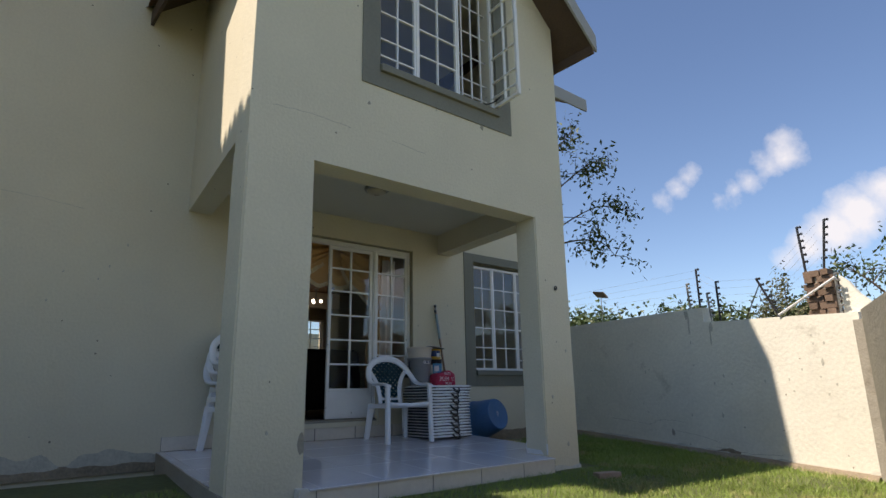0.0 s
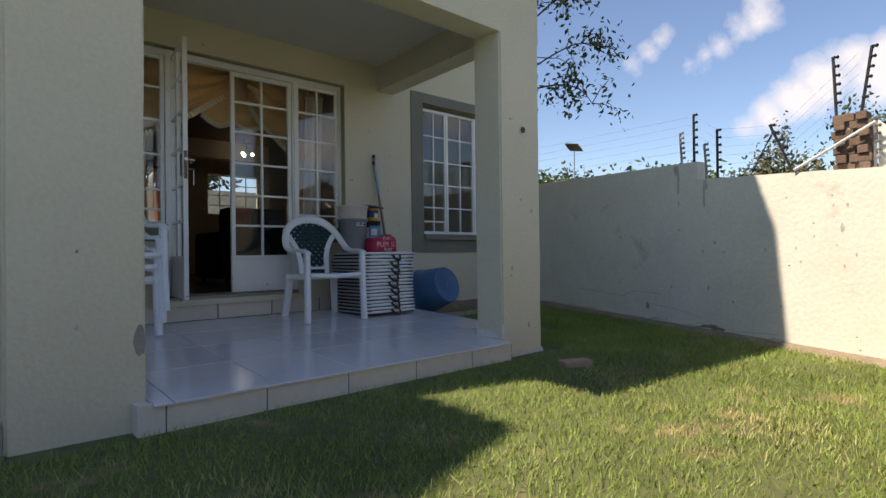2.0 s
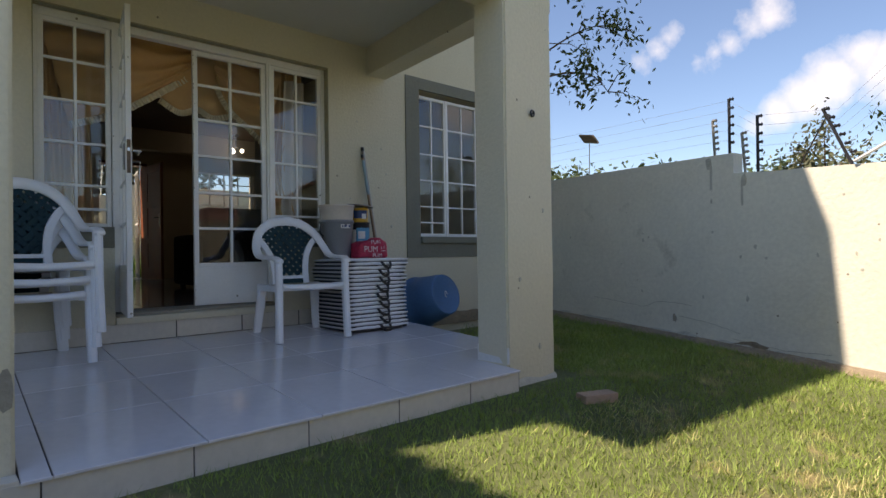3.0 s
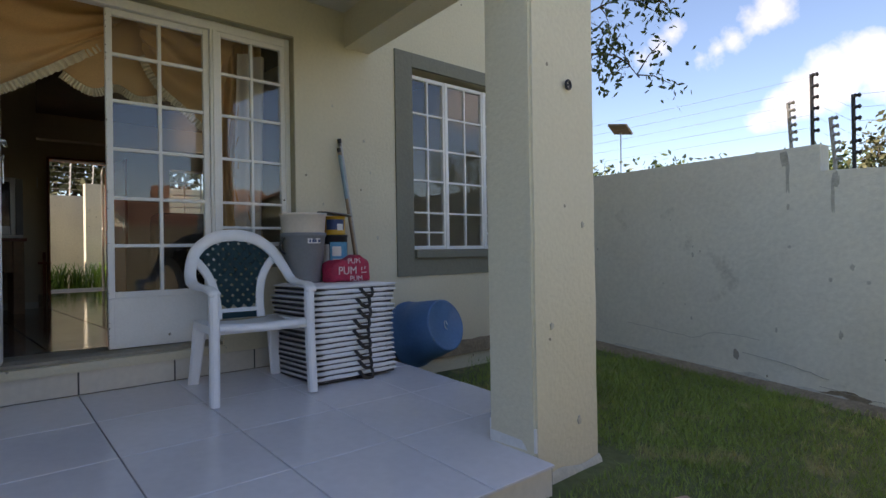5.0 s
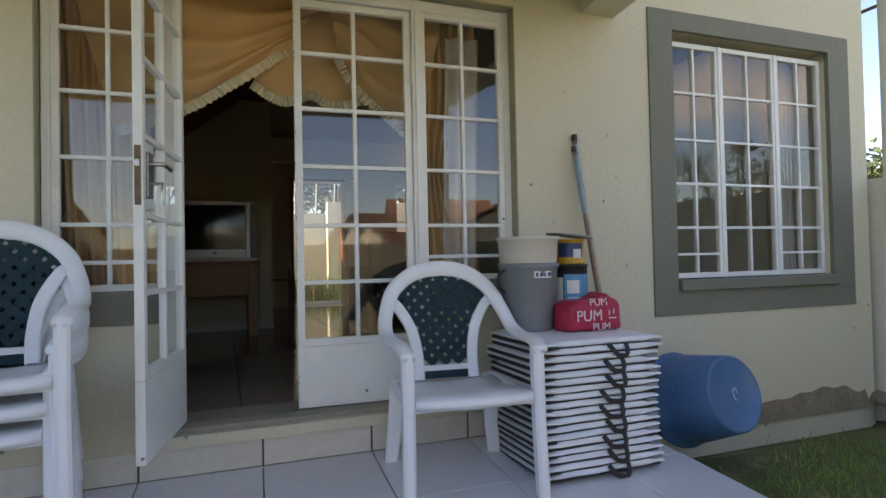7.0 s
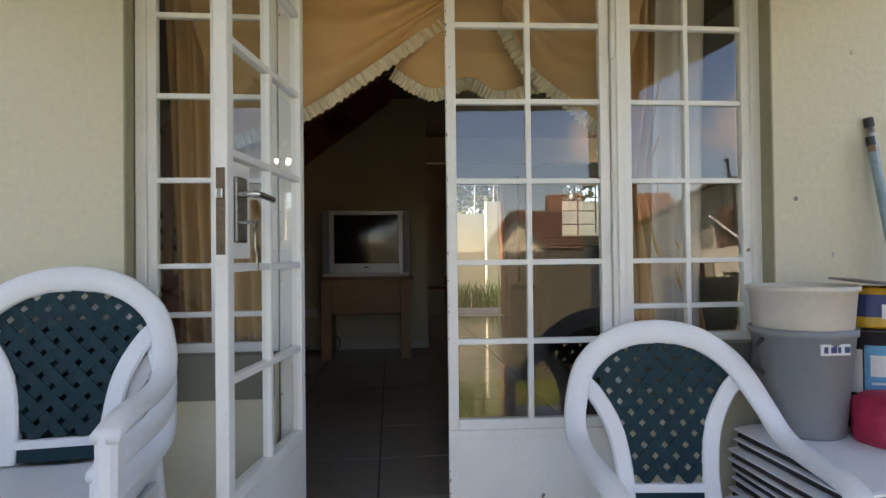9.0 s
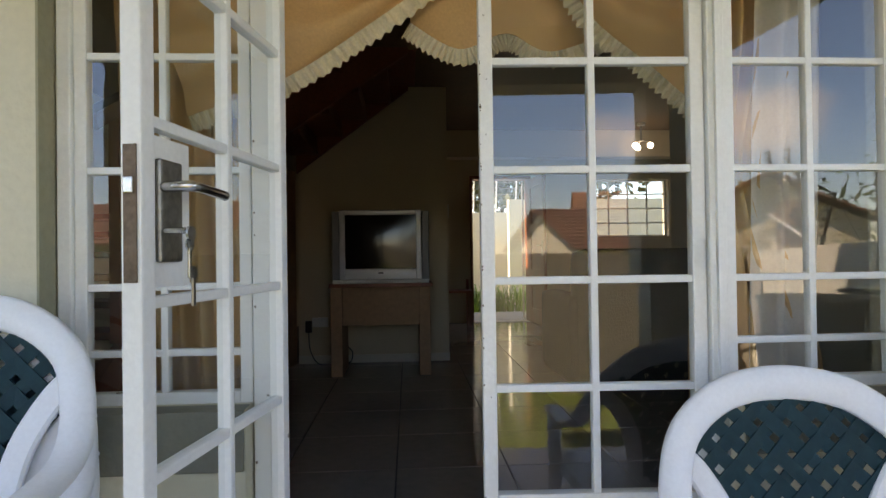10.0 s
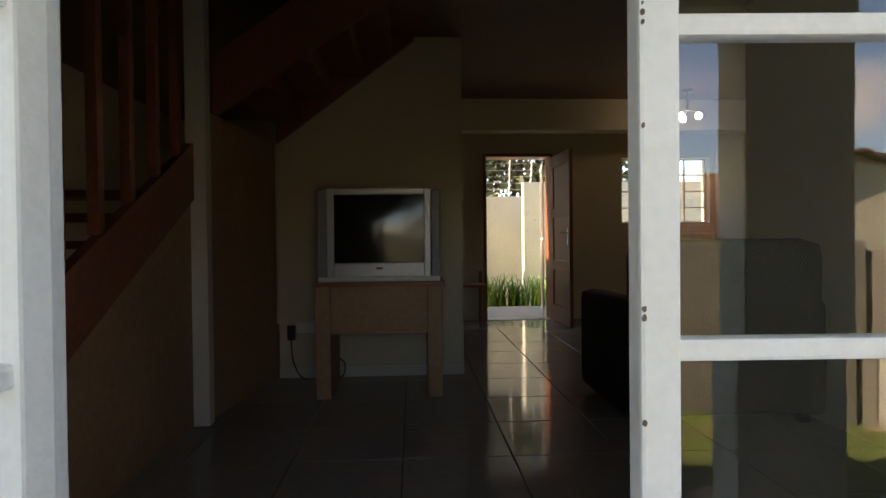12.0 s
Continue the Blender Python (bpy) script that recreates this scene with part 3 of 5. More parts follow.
def french_door():
    d = tagged(new("door_1"), "white steel french door with side lights, one leaf standing open", "door", "", "structure")
    d.matrix_basis = pose(0, 0.09, 0)
    # fixed outer frame and mullions
    bm = B()
    for a, b, c, e in ((-0.855, -0.822, 0.80, 2.245), (-0.395, -0.334, 0.21, 2.245), (0.757, 0.803, 0.21, 2.245), (1.276, 1.309, 0.80, 2.245)):
        box(bm, a, b, -0.03, 0.045, c, e, 0.004)
    box(bm, -0.822, 1.276, -0.028, 0.043, 2.19, 2.243, 0.004)
    box(bm, 0.772, 0.786, -0.042, -0.03, 0.21, 2.19, 0.002)
    part("door_frame", bm, WHITE, d, "white painted steel frame with chipped paint")
    for a, b, c in ((-0.822, -0.40, [-0.612]), (0.803, 1.276, [1.04])):
        sash(d, a, b, 0.80, 2.19, c, [0.925] + ROWS_LEAF[1:], 0.03)
    # closed leaf
    closed = leaf(d, 0.172, 0.023, -2.2, 0.583)
    bm = B()
    prism(bm, [(-0.40, -0.065, 0.178), (-0.40, 0.2, 0.178), (-0.40, 0.2, 0.207), (-0.40, -0.01, 0.207), (-0.40, -0.06, 0.196)], (1.2, 0, 0))
    part("door_sill", bm, CONCRETE, d, "worn bare concrete threshold")
    for z in (0.45, 1.1, 1.80):
        bm = B()
        lathe(bm, [(0.009, 0), (0.009, 0.09)], 10, pose(0.756, -0.038, z))
        part("hinge", bm, WHITE, d)
    return d, closed


def leaf(parent, x, y, rz, W=0.55):
    """One glazed leaf 0.55 wide on a pivot of its own, with a kick panel."""
    lf = new("door_leaf")
    lf.parent = parent
    lf.matrix_basis = pose(x, y, 0, 0, 0, rz)
    sash(lf, 0, W, 0.505, 2.185, [W / 2], ROWS_LEAF, 0.036, 0.02)
    bm = B()
    box(bm, 0, W, -0.017, 0.017, 0.213, 0.5045, 0.004)
    box(bm, 0.03, W - 0.03, -0.0185, -0.016, 0.235, 0.48, 0.001)
    part("kick_panel", bm, WHITE, lf)
    return lf


DOOR, CLOSED = french_door()
# the open leaf: hinged on the west mullion and swung outwards
OPEN = leaf(DOOR, -0.332, 0.0, -99.8, 0.583)


def lock_set():
    lk = new("lock_case")
    lk.parent = OPEN
    lk.matrix_basis = pose(0.503, 0, 1.09)
    bm = B()
    box(bm, -0.062, 0.044, -0.012, 0.012, 0.02, 0.262, 0.002)
    part("lock_plate", bm, WHITE, lk)
    for s in (-1, 1):
        bm = B()
        box(bm, -0.022, 0.040, s * 0.018 - 0.006, s * 0.018 + 0.006, 0.06, 0.225, 0.005)
        part("escutcheon", bm, LOCK_STEEL, lk, "tarnished steel lock escutcheon")
    bm = B()
    sweep(bm, smooth_path([(0.032, 0.022, 0.18), (0.032, 0.062, 0.18), (0.015, 0.07, 0.18), (-0.085, 0.066, 0.176)], 5), ring(0.009, 8), (0, 0, 1))
    part("lever", bm, CHROME, lk, "chrome lever handle", True)
    bm = B()
    sweep(bm, [(0.032, 0.024, 0.11), (0.032, 0.06, 0.11)], ring(0.005, 8))
    lathe(bm, [(0.012, -0.002), (0.012, 0.002)], 14, pose(0.032, 0.068, 0.105, 90, 0, 0))
    for k, dz in ((0, 0.0), (1, -0.045)):
        box(bm, 0.028 - 0.01 * k, 0.036 - 0.01 * k, 0.064, 0.068, 0.035 + dz, 0.085 + dz, 0.001)
        lathe(bm, [(0.011, -0.0015), (0.011, 0.0015)], 12, pose(0.032 - 0.01 * k, 0.066, 0.088 + dz, 90, 20, 0))
    part("keys", bm, CHROME, lk, "bunch of steel keys in the lock")
    bm = B()
    box(bm, 0.0805, 0.083, -0.011, 0.011, 0.03, 0.24, 0.001)
    part("strike_plate", bm, RUST, lk, "rust-brown lock edge plate")
    bm = B()
    box(bm, 0.083, 0.089, -0.008, 0.008, 0.165, 0.19, 0.002)
    part("latch", bm, CHROME, lk)


lock_set()


def paint_chips(parent, n, x0, x1, z0, z1, y, seed):
    """Small brown chips in the white paint of a steel leaf."""
    rng = random.Random(seed)
    for k in range(n):
        edge = rng.random() < 0.8
        cx = x0 + 0.003 if edge else rng.uniform(x0, x1)
        cz = rng.uniform(z0, z1)
        r = rng.uniform(0.0010, 0.0028)
        bm = B()
        pts = []
        for i in range(9):
            a = 2 * math.pi * i / 9
            q = r * (1 + 0.5 * noise.noise((math.cos(a) * 2 + k * 3.1, math.sin(a) * 2, seed)))
            pts.append((max(x0 + 0.0005, cx + q * math.cos(a)), y - 0.0006, cz + q * (1.5 if edge else 1.0) * math.sin(a)))
        prism(bm, pts, (0, 0.001, 0))
        part("paint_chip", bm, RUST, parent)


paint_chips(CLOSED, 46, 0.0, 0.036, 0.25, 2.15, -0.0175, 3)
paint_chips(DOOR, 16, -0.392, -0.334, 0.25, 2.15, -0.0305, 4)


def steel_window(name, x0, x1, z0, z1, y, label, open_right=False):
    w = tagged(new(name), label, "window", "", "structure")
    w.matrix_basis = pose(x0, y, z0)
    W, H = x1 - x0, z1 - z0
    a, b = W * 0.32, W * 0.68
    rows = [0.145, 0.31, 0.58, 0.85, 1.14]
    sash(w, 0, a, 0, H, [a * 0.52], rows, 0.032, 0.016)
    sash(w, a, b, 0, H, [W / 2], rows[1:], 0.03, 0.016)
    if open_right:
        s = new("casement")
        s.parent = w
        s.matrix_basis = pose(W - 0.01, -0.02, 0, 0, 0, 84)
        sash(s, -(W - b) + 0.02, 0, 0.02, H - 0.02, [-(W - b) / 2], rows, 0.03, 0.016)
        for k in range(3):
            bm = B()
            xx = b + (W - b) * (k + 0.75) / 3.5
            box(bm, xx - 0.007, xx + 0.007, 0.03, 0.044, 0.02, H - 0.02, 0.003)
            part("burglar_bar", bm, WHITE, w)
        for zz in rows:
            bm = B()
            box(bm, b + 0.01, W - 0.01, 0.044, 0.056, zz - 0.006, zz + 0.006, 0.003)
            part("burglar_bar", bm, WHITE, w)
        bm = B()
        sweep(bm, smooth_path([(W - 0.14, -0.28, 0.03), (W - 0.17, -0.14, 0.0), (b + 0.1, 0.0, 0.02)], 5), ring(0.006, 6))
        part("window_stay", bm, BLACK, w)
    else:
        sash(w, b, W, 0, H, [(b + W) / 2], rows, 0.032, 0.016)
    bm = B()
    for c in (a, b):
        box(bm, c - 0.012, c + 0.012, -0.024, 0.024, 0.001, H - 0.001, 0.003)
    part("mullion", bm, WHITE, w)
    # painted surround, lining and sill
    yf = 0.0 if y > 0 else -2.135
    d = yf - y
    m = 0.04
    bm = B()
    g = 0.175
    for p in ((-g, 0 - 0.0, -g - m, H + g - 0.02), (W, W + g + 0.02, -g - m, H + g - 0.02), (0, W, H + m, H + g - 0.02), (0, W, -g - m, -m)):
        box(bm, p[0], p[1], d - 0.012, d + 0.02, p[2], p[3], 0.002)
    part("surround", bm, BAND, w, "grey-green painted surround band")
    bm = B()
    box(bm, -0.001, W + 0.008, d - 0.045, 0.07, -m - 0.03, -0.004, 0.006)
    part("window_sill", bm, BAND, w)
    return w


steel_window("window_1", 2.365, 3.685, 0.765, 2.215, 0.07, "white steel cottage-pane window in a grey-green surround")
steel_window("window_2", -0.634, 0.763, 3.195, 4.62, -2.06, "white steel upper window with one casement open", True)


def door_reveal():
    bm = B()
    box(bm, -0.864, -0.858, -0.002, 0.06, 0.80, 2.25)
    box(bm, 1.308, 1.314, -0.002, 0.06, 0.80, 2.25)
    box(bm, -0.862, 1.312, -0.002, 0.06, 2.2455, 2.254)
    setting("door_reveal_trim", bm, REVEAL, "olive painted door reveal")
    bm = B()
    box(bm, -0.862, -0.402, -0.012, 0.055, 0.66, 0.802, 0.003)
    box(bm, 0.805, 1.312, -0.012, 0.055, 0.66, 0.802, 0.003)
    setting("door_sill_trim", bm, BAND, "grey-green painted sill band under the side lights")


door_reveal()


# ---- resin chairs ----
def chair(x, y, z, rz=0.0):
    c = thing("resin_armchair", x, y, z, "white resin armchair with a dark green woven back panel", "chair", rz, "patio chairs")
    for s in (-1, 1):
        bm = B()
        sweep(bm, smooth_path([(s * 0.268, -0.275, 0.0), (s * 0.262, -0.262, 0.3), (s * 0.262, -0.255, 0.585)], 5), rect(0.046, 0.06), (0, 1, 0))
        part("front_leg", bm, RESIN, c)
        bm = B()
        sweep(bm, smooth_path([(s * 0.25, 0.255, 0.0), (s * 0.23, 0.23, 0.2), (s * 0.215, 0.20, 0.40)], 5), rect(0.075, 0.045), (0, 1, 0), [0.75 + 0.025 * i for i in range(11)])
        part("rear_leg", bm, RESIN, c)
    # arms run on into the arched back
    half = [(0.262, -0.285, 0.578), (0.275, -0.20, 0.603), (0.286, -0.02, 0.608), (0.288, 0.09, 0.632), (0.274, 0.165, 0.70), (0.228, 0.235, 0.80), (0.13, 0.268, 0.875), (0.0, 0.278, 0.898)]
    path = smooth_path([(-p[0], p[1], p[2]) for p in half] + half[-2::-1], 5)
    bm = B()
    rings = []
    n = len(path)
    for i, p in enumerate(path):
        d = (path[min(i + 1, n - 1)] - path[max(i - 1, 0)]).normalized()
        s = i / (n - 1)
        lift = max(0.0, 1 - abs(s - 0.5) * 4.2)
        face = Vector((0, -1, 0.12)).lerp(Vector((0, -0.0, 1)), max(0.0, min(1.0, (abs(s - 0.5) - 0.16) * 6))).normalized()
        side = d.cross(face).normalized()
        w = 0.062 + 0.012 * lift
        rings.append([bm.verts.new(p + side * u * w + face * v * 0.026) for u, v in ((-0.42, -0.5), (0.42, -0.5), (0.5, -0.2), (0.5, 0.2), (0.42, 0.5), (0, 0.62), (-0.42, 0.5), (-0.5, 0.2), (-0.5, -0.2))])
    for a, b in zip(rings, rings[1:]):
        for i in range(9):
            bm.faces.new((a[i], a[(i + 1) % 9], b[(i + 1) % 9], b[i]))
    bm.faces.new(rings[0][::-1])
    bm.faces.new(rings[-1])
    part("arm_and_back_rail", bm, RESIN, c, "", True)

    def back_y(z):
        return 0.165 + (z - 0.42) * 0.235
    # flaring back stiles
    for s in (-1, 1):
        bm = B()
        pts = [(s * 0.128, back_y(0.40), 0.40), (s * 0.128, back_y(0.5), 0.50), (s * 0.15, back_y(0.62), 0.62), (s * 0.205, back_y(0.72), 0.72), (s * 0.262, back_y(0.765) - 0.01, 0.77)]
        sweep(bm, smooth_path(pts, 5), rect(0.05, 0.022), (0, -1, 0.2))
        part("back_stile", bm, RESIN, c)
    bm = B()
    box(bm, -0.125, 0.125, back_y(0.45) - 0.01, back_y(0.45) + 0.012, 0.437, 0.462, 0.005)
    part("back_bar", bm, RESIN, c)

    # woven panel: two families of slats cut to the panel's outline
    def half_width(z):
        if z < 0.5:
            return 0.116
        if z < 0.75:
            return 0.116 + 0.125 * ((z - 0.5) / 0.25) ** 1.6
        if z > 0.872:
            return 0.0
        return 0.241 * math.sqrt(max(0.0, 1 - ((z - 0.75) / 0.122) ** 2.2))
    bm = B()
    for fam in (-1, 1):
        k = -14
        while k < 15:
            off = k * 0.062
            pts = []
            for i in range(101):
                z = 0.463 + 0.41 * i / 100
                xx = off + fam * (z - 0.66)
                if abs(xx) < half_width(z):
                    pts.append((xx, z))
            if len(pts) > 3:
                a, b = pts[0], pts[-1]
                nn = max(1, int((b[1] - a[1]) / 0.057))
                w = 0.0102
                line = []
                for i in range(nn + 1):
                    xx, z = a[0] + (b[0] - a[0]) * i / nn, a[1] + (b[1] - a[1]) * i / nn
                    line.append((xx, back_y(z) + fam * 0.003 * (1 if (i + k) % 2 else -1), z))
                prev = None
                for xx, yy, z in line:
                    q = [bm.verts.new((xx - w, yy, z + fam * w)), bm.verts.new((xx + w, yy, z - fam * w)), bm.verts.new((xx + w, yy + 0.004, z - fam * w)), bm.verts.new((xx - w, yy + 0.004, z + fam * w))]
                    if prev:
                        for i in range(4):
                            bm.faces.new((prev[i], prev[(i + 1) % 4], q[(i + 1) % 4], q[i]))
                    prev = q
            k += 1
    box(bm, -0.116, 0.116, back_y(0.42), back_y(0.42) + 0.004, 0.402, 0.4375)
    tagged(part("woven_panel", bm, WEAVE, c, "dark green basket-weave back panel"), "", "", "", "stuff")
    bm = B()
    xs = [-0.235, -0.15, 0, 0.15, 0.235]
    g = []
    for j, yy in enumerate((-0.285, -0.27, -0.15, 0.0, 0.15, 0.225)):
        row = []
        for x0 in xs:
            zz = 0.425 - 0.018 * max(0, (0.05 - abs(yy))) / 0.05 - 0.012 * (1 - (x0 / 0.235) ** 2) - (0.02 if j == 0 else 0) - 0.01 * j * 0.6
            row.append(bm.verts.new((x0 * (1.0 if yy < 0 else 0.95), yy, zz)))
        g.append(row)
    for a, b in zip(g, g[1:]):
        for i in range(4):
            bm.faces.new((a[i], a[i + 1], b[i + 1], b[i]))
    ex = bmesh.ops.extrude_face_region(bm, geom=list(bm.faces))
    for v in [e for e in ex["geom"] if isinstance(e, bmesh.types.BMVert)]:
        v.co.z -= 0.028
    part("seat", bm, RESIN, c, "white resin seat", True)
    bm = B()
    box(bm, -0.24, 0.24, -0.272, -0.252, 0.365, 0.402, 0.006)
    for s in (-1, 1):
        box(bm, s * 0.243 - 0.011, s * 0.243 + 0.011, -0.25, 0.21, 0.355, 0.40, 0.005)
    part("seat_rail", bm, RESIN, c)
    return c


first_chair = chair(0.772, -0.427, patio_z(-0.5) - 0.006, -6)
for k in range(3):
    cc = copy_thing(first_chair, pose(-0.948 + 0.012 * k, -0.335 - 0.025 * k, patio_z(-0.4) + 0.004 + 0.087 * k, 0, 0, 4 + k * 1.5))
    tagged(cc, "white resin armchair stacked with two others, dark green woven back", "chair")


# ---- stack of folded tables ----
def folded_table(x, y, z, rz):
    t = thing("folded_table", x, y, z, "white folded plastic table with a black strap handle, in a stack", "folding table", rz, "stacked folding tables")
    for k in range(2):
        bm = B()
        n = 14
        rows = []
        for i in range(n + 1):
            xx = -0.295 + 0.59 * i / n
            taper = 0.0098 if i == 0 else 0.007 if i == n else 0.003 if i in (1, n - 1) else 0.0
            zz = 0.0307 * k + 0.002
            wob = 0.0035 * noise.noise((xx * 9, k * 3.3, z * 20))
            rows.append([bm.verts.new((xx, yy + (0.004 * noise.noise((xx * 5, z * 9, k)) if a == 0 else 0), zz + h + wob)) for a, (yy, h) in enumerate(((-0.277, 0.009), (-0.265, 0.0 + taper), (0.26, 0.0 + taper), (0.26, 0.0235 - taper), (-0.265, 0.0235 - taper), (-0.277, 0.015)))])
        for a, b in zip(rows, rows[1:]):
            for i in range(6):
                bm.faces.new((a[i], a[(i + 1) % 6], b[(i + 1) % 6], b[i]))
        bm.faces.new(rows[0][::-1])
        bm.faces.new(rows[-1])
        part("panel", bm, RESIN, t)
    # Black slabs stand in for the shade in the gaps around the panels.
    bm = B()
    box(bm, -0.287, 0.287, -0.262, 0.25, 0.0225, 0.0335)
    box(bm, -0.287, 0.287, -0.26, 0.25, -0.0085, 0.004)
    part("gap_shade_fill", bm, BLACK, t)
    bm = B()
    o = random.uniform(-0.012, 0.012)
    sweep(bm, smooth_path([(0.0 + o, -0.275, 0.03), (0.012 + o, -0.287, 0.012), (0.035 + o, -0.292, -0.014), (0.085, -0.292, -0.020), (0.10, -0.288, 0.0), (0.10, -0.275, 0.03)], 4), rect(0.021, 0.007), (0, -1, 0))
    part("strap_handle", bm, BLACK, t, "black webbing strap handle")
    for s in (-1, 1):
        bm = B()
        box(bm, s * 0.262 - 0.028, s * 0.262 + 0.028, -0.274, -0.262, 0.024, 0.036, 0.002)
        part("corner_clip", bm, BLACK if s < 0 else BUCKET_GREY, t)
    return t


for k in range(9):
    folded_table(1.355 + random.uniform(-0.014, 0.014), -0.385 + random.uniform(-0.006, 0.006), patio_z(-0.4) + 0.012 + 0.0637 * k, random.uniform(-1.2, 1.2))
TOP = patio_z(-0.4) + 0.012 + 0.0637 * 8 + 0.0565


# ---- things on the stack ----
def bucket():
    b = thing("grey_bucket", 1.248, -0.215, TOP, "grey plastic bucket with a side handle on the stack of tables", "bucket")
    bm = B()
    lathe(bm, [(0.108, 0), (0.112, 0.01), (0.142, 0.30), (0.149, 0.303), (0.149, 0.325), (0.143, 0.325), (0.138, 0.29), (0.104, 0.012)], 40)
    part("shell", bm, BUCKET_GREY, b, "", True)
    bm = B()
    sweep(bm, smooth_path([(-0.145, -0.02, 0.29), (-0.185, -0.05, 0.27), (-0.19, -0.05, 0.22), (-0.15, -0.03, 0.19)], 5), ring(0.007, 8))
    part("handle", bm, BLACK, b)
    bm = B()
    box(bm, -0.045, 0.045, -0.1395, -0.1345, 0.255, 0.287, 0.001)
    part("sticker", bm, CAN_WHITE, b)
    bm = B()
    for i, w in enumerate((0.012, 0.018, 0.01, 0.016)):
        box(bm, -0.036 + i * 0.021, -0.036 + i * 0.021 + w, -0.1405, -0.139, 0.262, 0.28)
    part("print", bm, CAN_NAVY, b)
    c = thing("cream_tub", 1.248, -0.215, TOP + 0.20, "cream plastic tub nested in the grey bucket", "bucket")
    bm = B()
    lathe(bm, [(0.105, 0), (0.136, 0.11), (0.147, 0.235), (0.155, 0.237), (0.155, 0.252), (0.147, 0.252), (0.141, 0.225), (0.10, 0.01)], 40)
    part("shell", bm, BUCKET_CREAM, c, "", True)


bucket()


def cans():
    c = thing("paint_can", 1.50, -0.19, TOP, "tall paint can with a blue and white label", "paint can")
    bm = B()
    lathe(bm, [(0.088, 0), (0.092, 0.004), (0.092, 0.012), (0.088, 0.016), (0.088, 0.30), (0.092, 0.304), (0.092, 0.314), (0.08, 0.314), (0.078, 0.306)], 36)
    part("body", bm, BLACK, c, "", True)
    def wrap(z0, z1, s0, s1, mat, nm, r=0.0892):
        bmw = B()
        vs = []
        for i in range(13):
            a = s0 + (s1 - s0) * i / 12
            vs.append((bmw.verts.new((r * math.cos(a), r * math.sin(a), z0)), bmw.verts.new((r * math.cos(a), r * math.sin(a), z1))))
        for p, q in zip(vs, vs[1:]):
            bmw.faces.new((p[0], q[0], q[1], p[1]))
        part(nm, bmw, mat, c)
    wrap(0.095, 0.265, radians(-142), radians(-50), CAN_BLUE, "label")
    wrap(0.115, 0.25, radians(-195), radians(-145), CAN_WHITE, "label")
    wrap(0.17, 0.235, radians(-132), radians(-92), CAN_WHITE, "label_flash", 0.0898)
    wrap(0.145, 0.152, radians(-130), radians(-70), CAN_WHITE, "label_flash", 0.0898)
    lettering("number", "421", 0.075, pose(-0.03, -0.0915, 0.03, 90, 0, -18), CAN_BLUE, c)
    t = thing("small_paint_tin", 1.505, -0.19, TOP + 0.315, "small blue and yellow paint tin with a loose lid", "paint tin")
    bm = B()
    lathe(bm, [(0.07, 0), (0.073, 0.004), (0.073, 0.012), (0.07, 0.016), (0.07, 0.115), (0.074, 0.119), (0.074, 0.127), (0.066, 0.127), (0.064, 0.10)], 32)
    part("body", bm, CAN_YELLOW, t, "", True)
    for nm, mat, s0, s1, z0, z1 in (("label", CAN_NAVY, -175, -65, 0.035, 0.105), ("label_flash", CAN_WHITE, -110, -75, 0.03, 0.075)):
        bm = B()
        vs = []
        r = 0.0712 if mat == CAN_NAVY else 0.0718
        for i in range(11):
            a = radians(s0 + (s1 - s0) * i / 10)
            vs.append((bm.verts.new((r * math.cos(a), r * math.sin(a), z0)), bm.verts.new((r * math.cos(a), r * math.sin(a), z1))))
        for p, q in zip(vs, vs[1:]):
            bm.faces.new((p[0], q[0], q[1], p[1]))
        part(nm, bm, mat, t)
    bm = B()
    lathe(bm, [(0.116, -0.004), (0.12, 0.0), (0.116, 0.005), (0.10, 0.003)], 36, pose(-0.02, -0.03, 0.142, 3, 6, 0))
    part("lid", bm, IRON, t, "loose dull steel lid")


cans()


def sack():
    s = thing("folded_sack", 1.475, -0.365, TOP, "crumpled crimson printed feed sack, rolled up", "sack")
    bm = B()
    nu, nv = 26, 16
    rows = []
    for i in range(nu + 1):
        u = i / nu
        xx = -0.15 + 0.30 * u
        e = (1 - abs(2 * u - 1) ** 8) ** 0.5 * 0.5 + 0.5
        hh = (0.145 + 0.035 * max(0, 1 - abs(u - 0.72) * 4)) * e
        row = []
        for j in range(nv):
            a = 2 * math.pi * j / nv
            ca, sa = math.cos(a), math.sin(a)
            p = Vector((xx, 0.085 * e * math.copysign(abs(ca) ** 0.42, ca), hh / 2 + hh / 2 * math.copysign(abs(sa) ** 0.42, sa)))
            p += noise.noise_vector(p * 22) * 0.008
            p.z = max(p.z, 0.001)
            row.append(bm.verts.new(p))
        rows.append(row)
    for a, b in zip(rows, rows[1:]):
        for j in range(nv):
            bm.faces.new((a[j], a[(j + 1) % nv], b[(j + 1) % nv], b[j]))
    bm.faces.new(rows[0][::-1])
    bm.faces.new(rows[-1])
    part("sack_body", bm, BAG, s, "", True)
    for z, x, sz in ((0.052, -0.045, 0.072), (0.121, 0.01, 0.05), (0.006, 0.02, 0.05)):
        lettering("print", "PUM", sz, pose(x, -0.0935 + (0.004 if z > 0.1 else 0), z, 76 if z > 0.1 else 90), INK, s)
    for p in ((0.06, 0.10, 0.058, 0.064), (0.06, 0.066, 0.075, 0.097), (0.085, 0.091, 0.08, 0.102)):
        bm = B()
        box(bm, p[0], p[1], -0.0955, -0.094, p[2], p[3])
        part("print_mark", bm, INK, s)


sack()


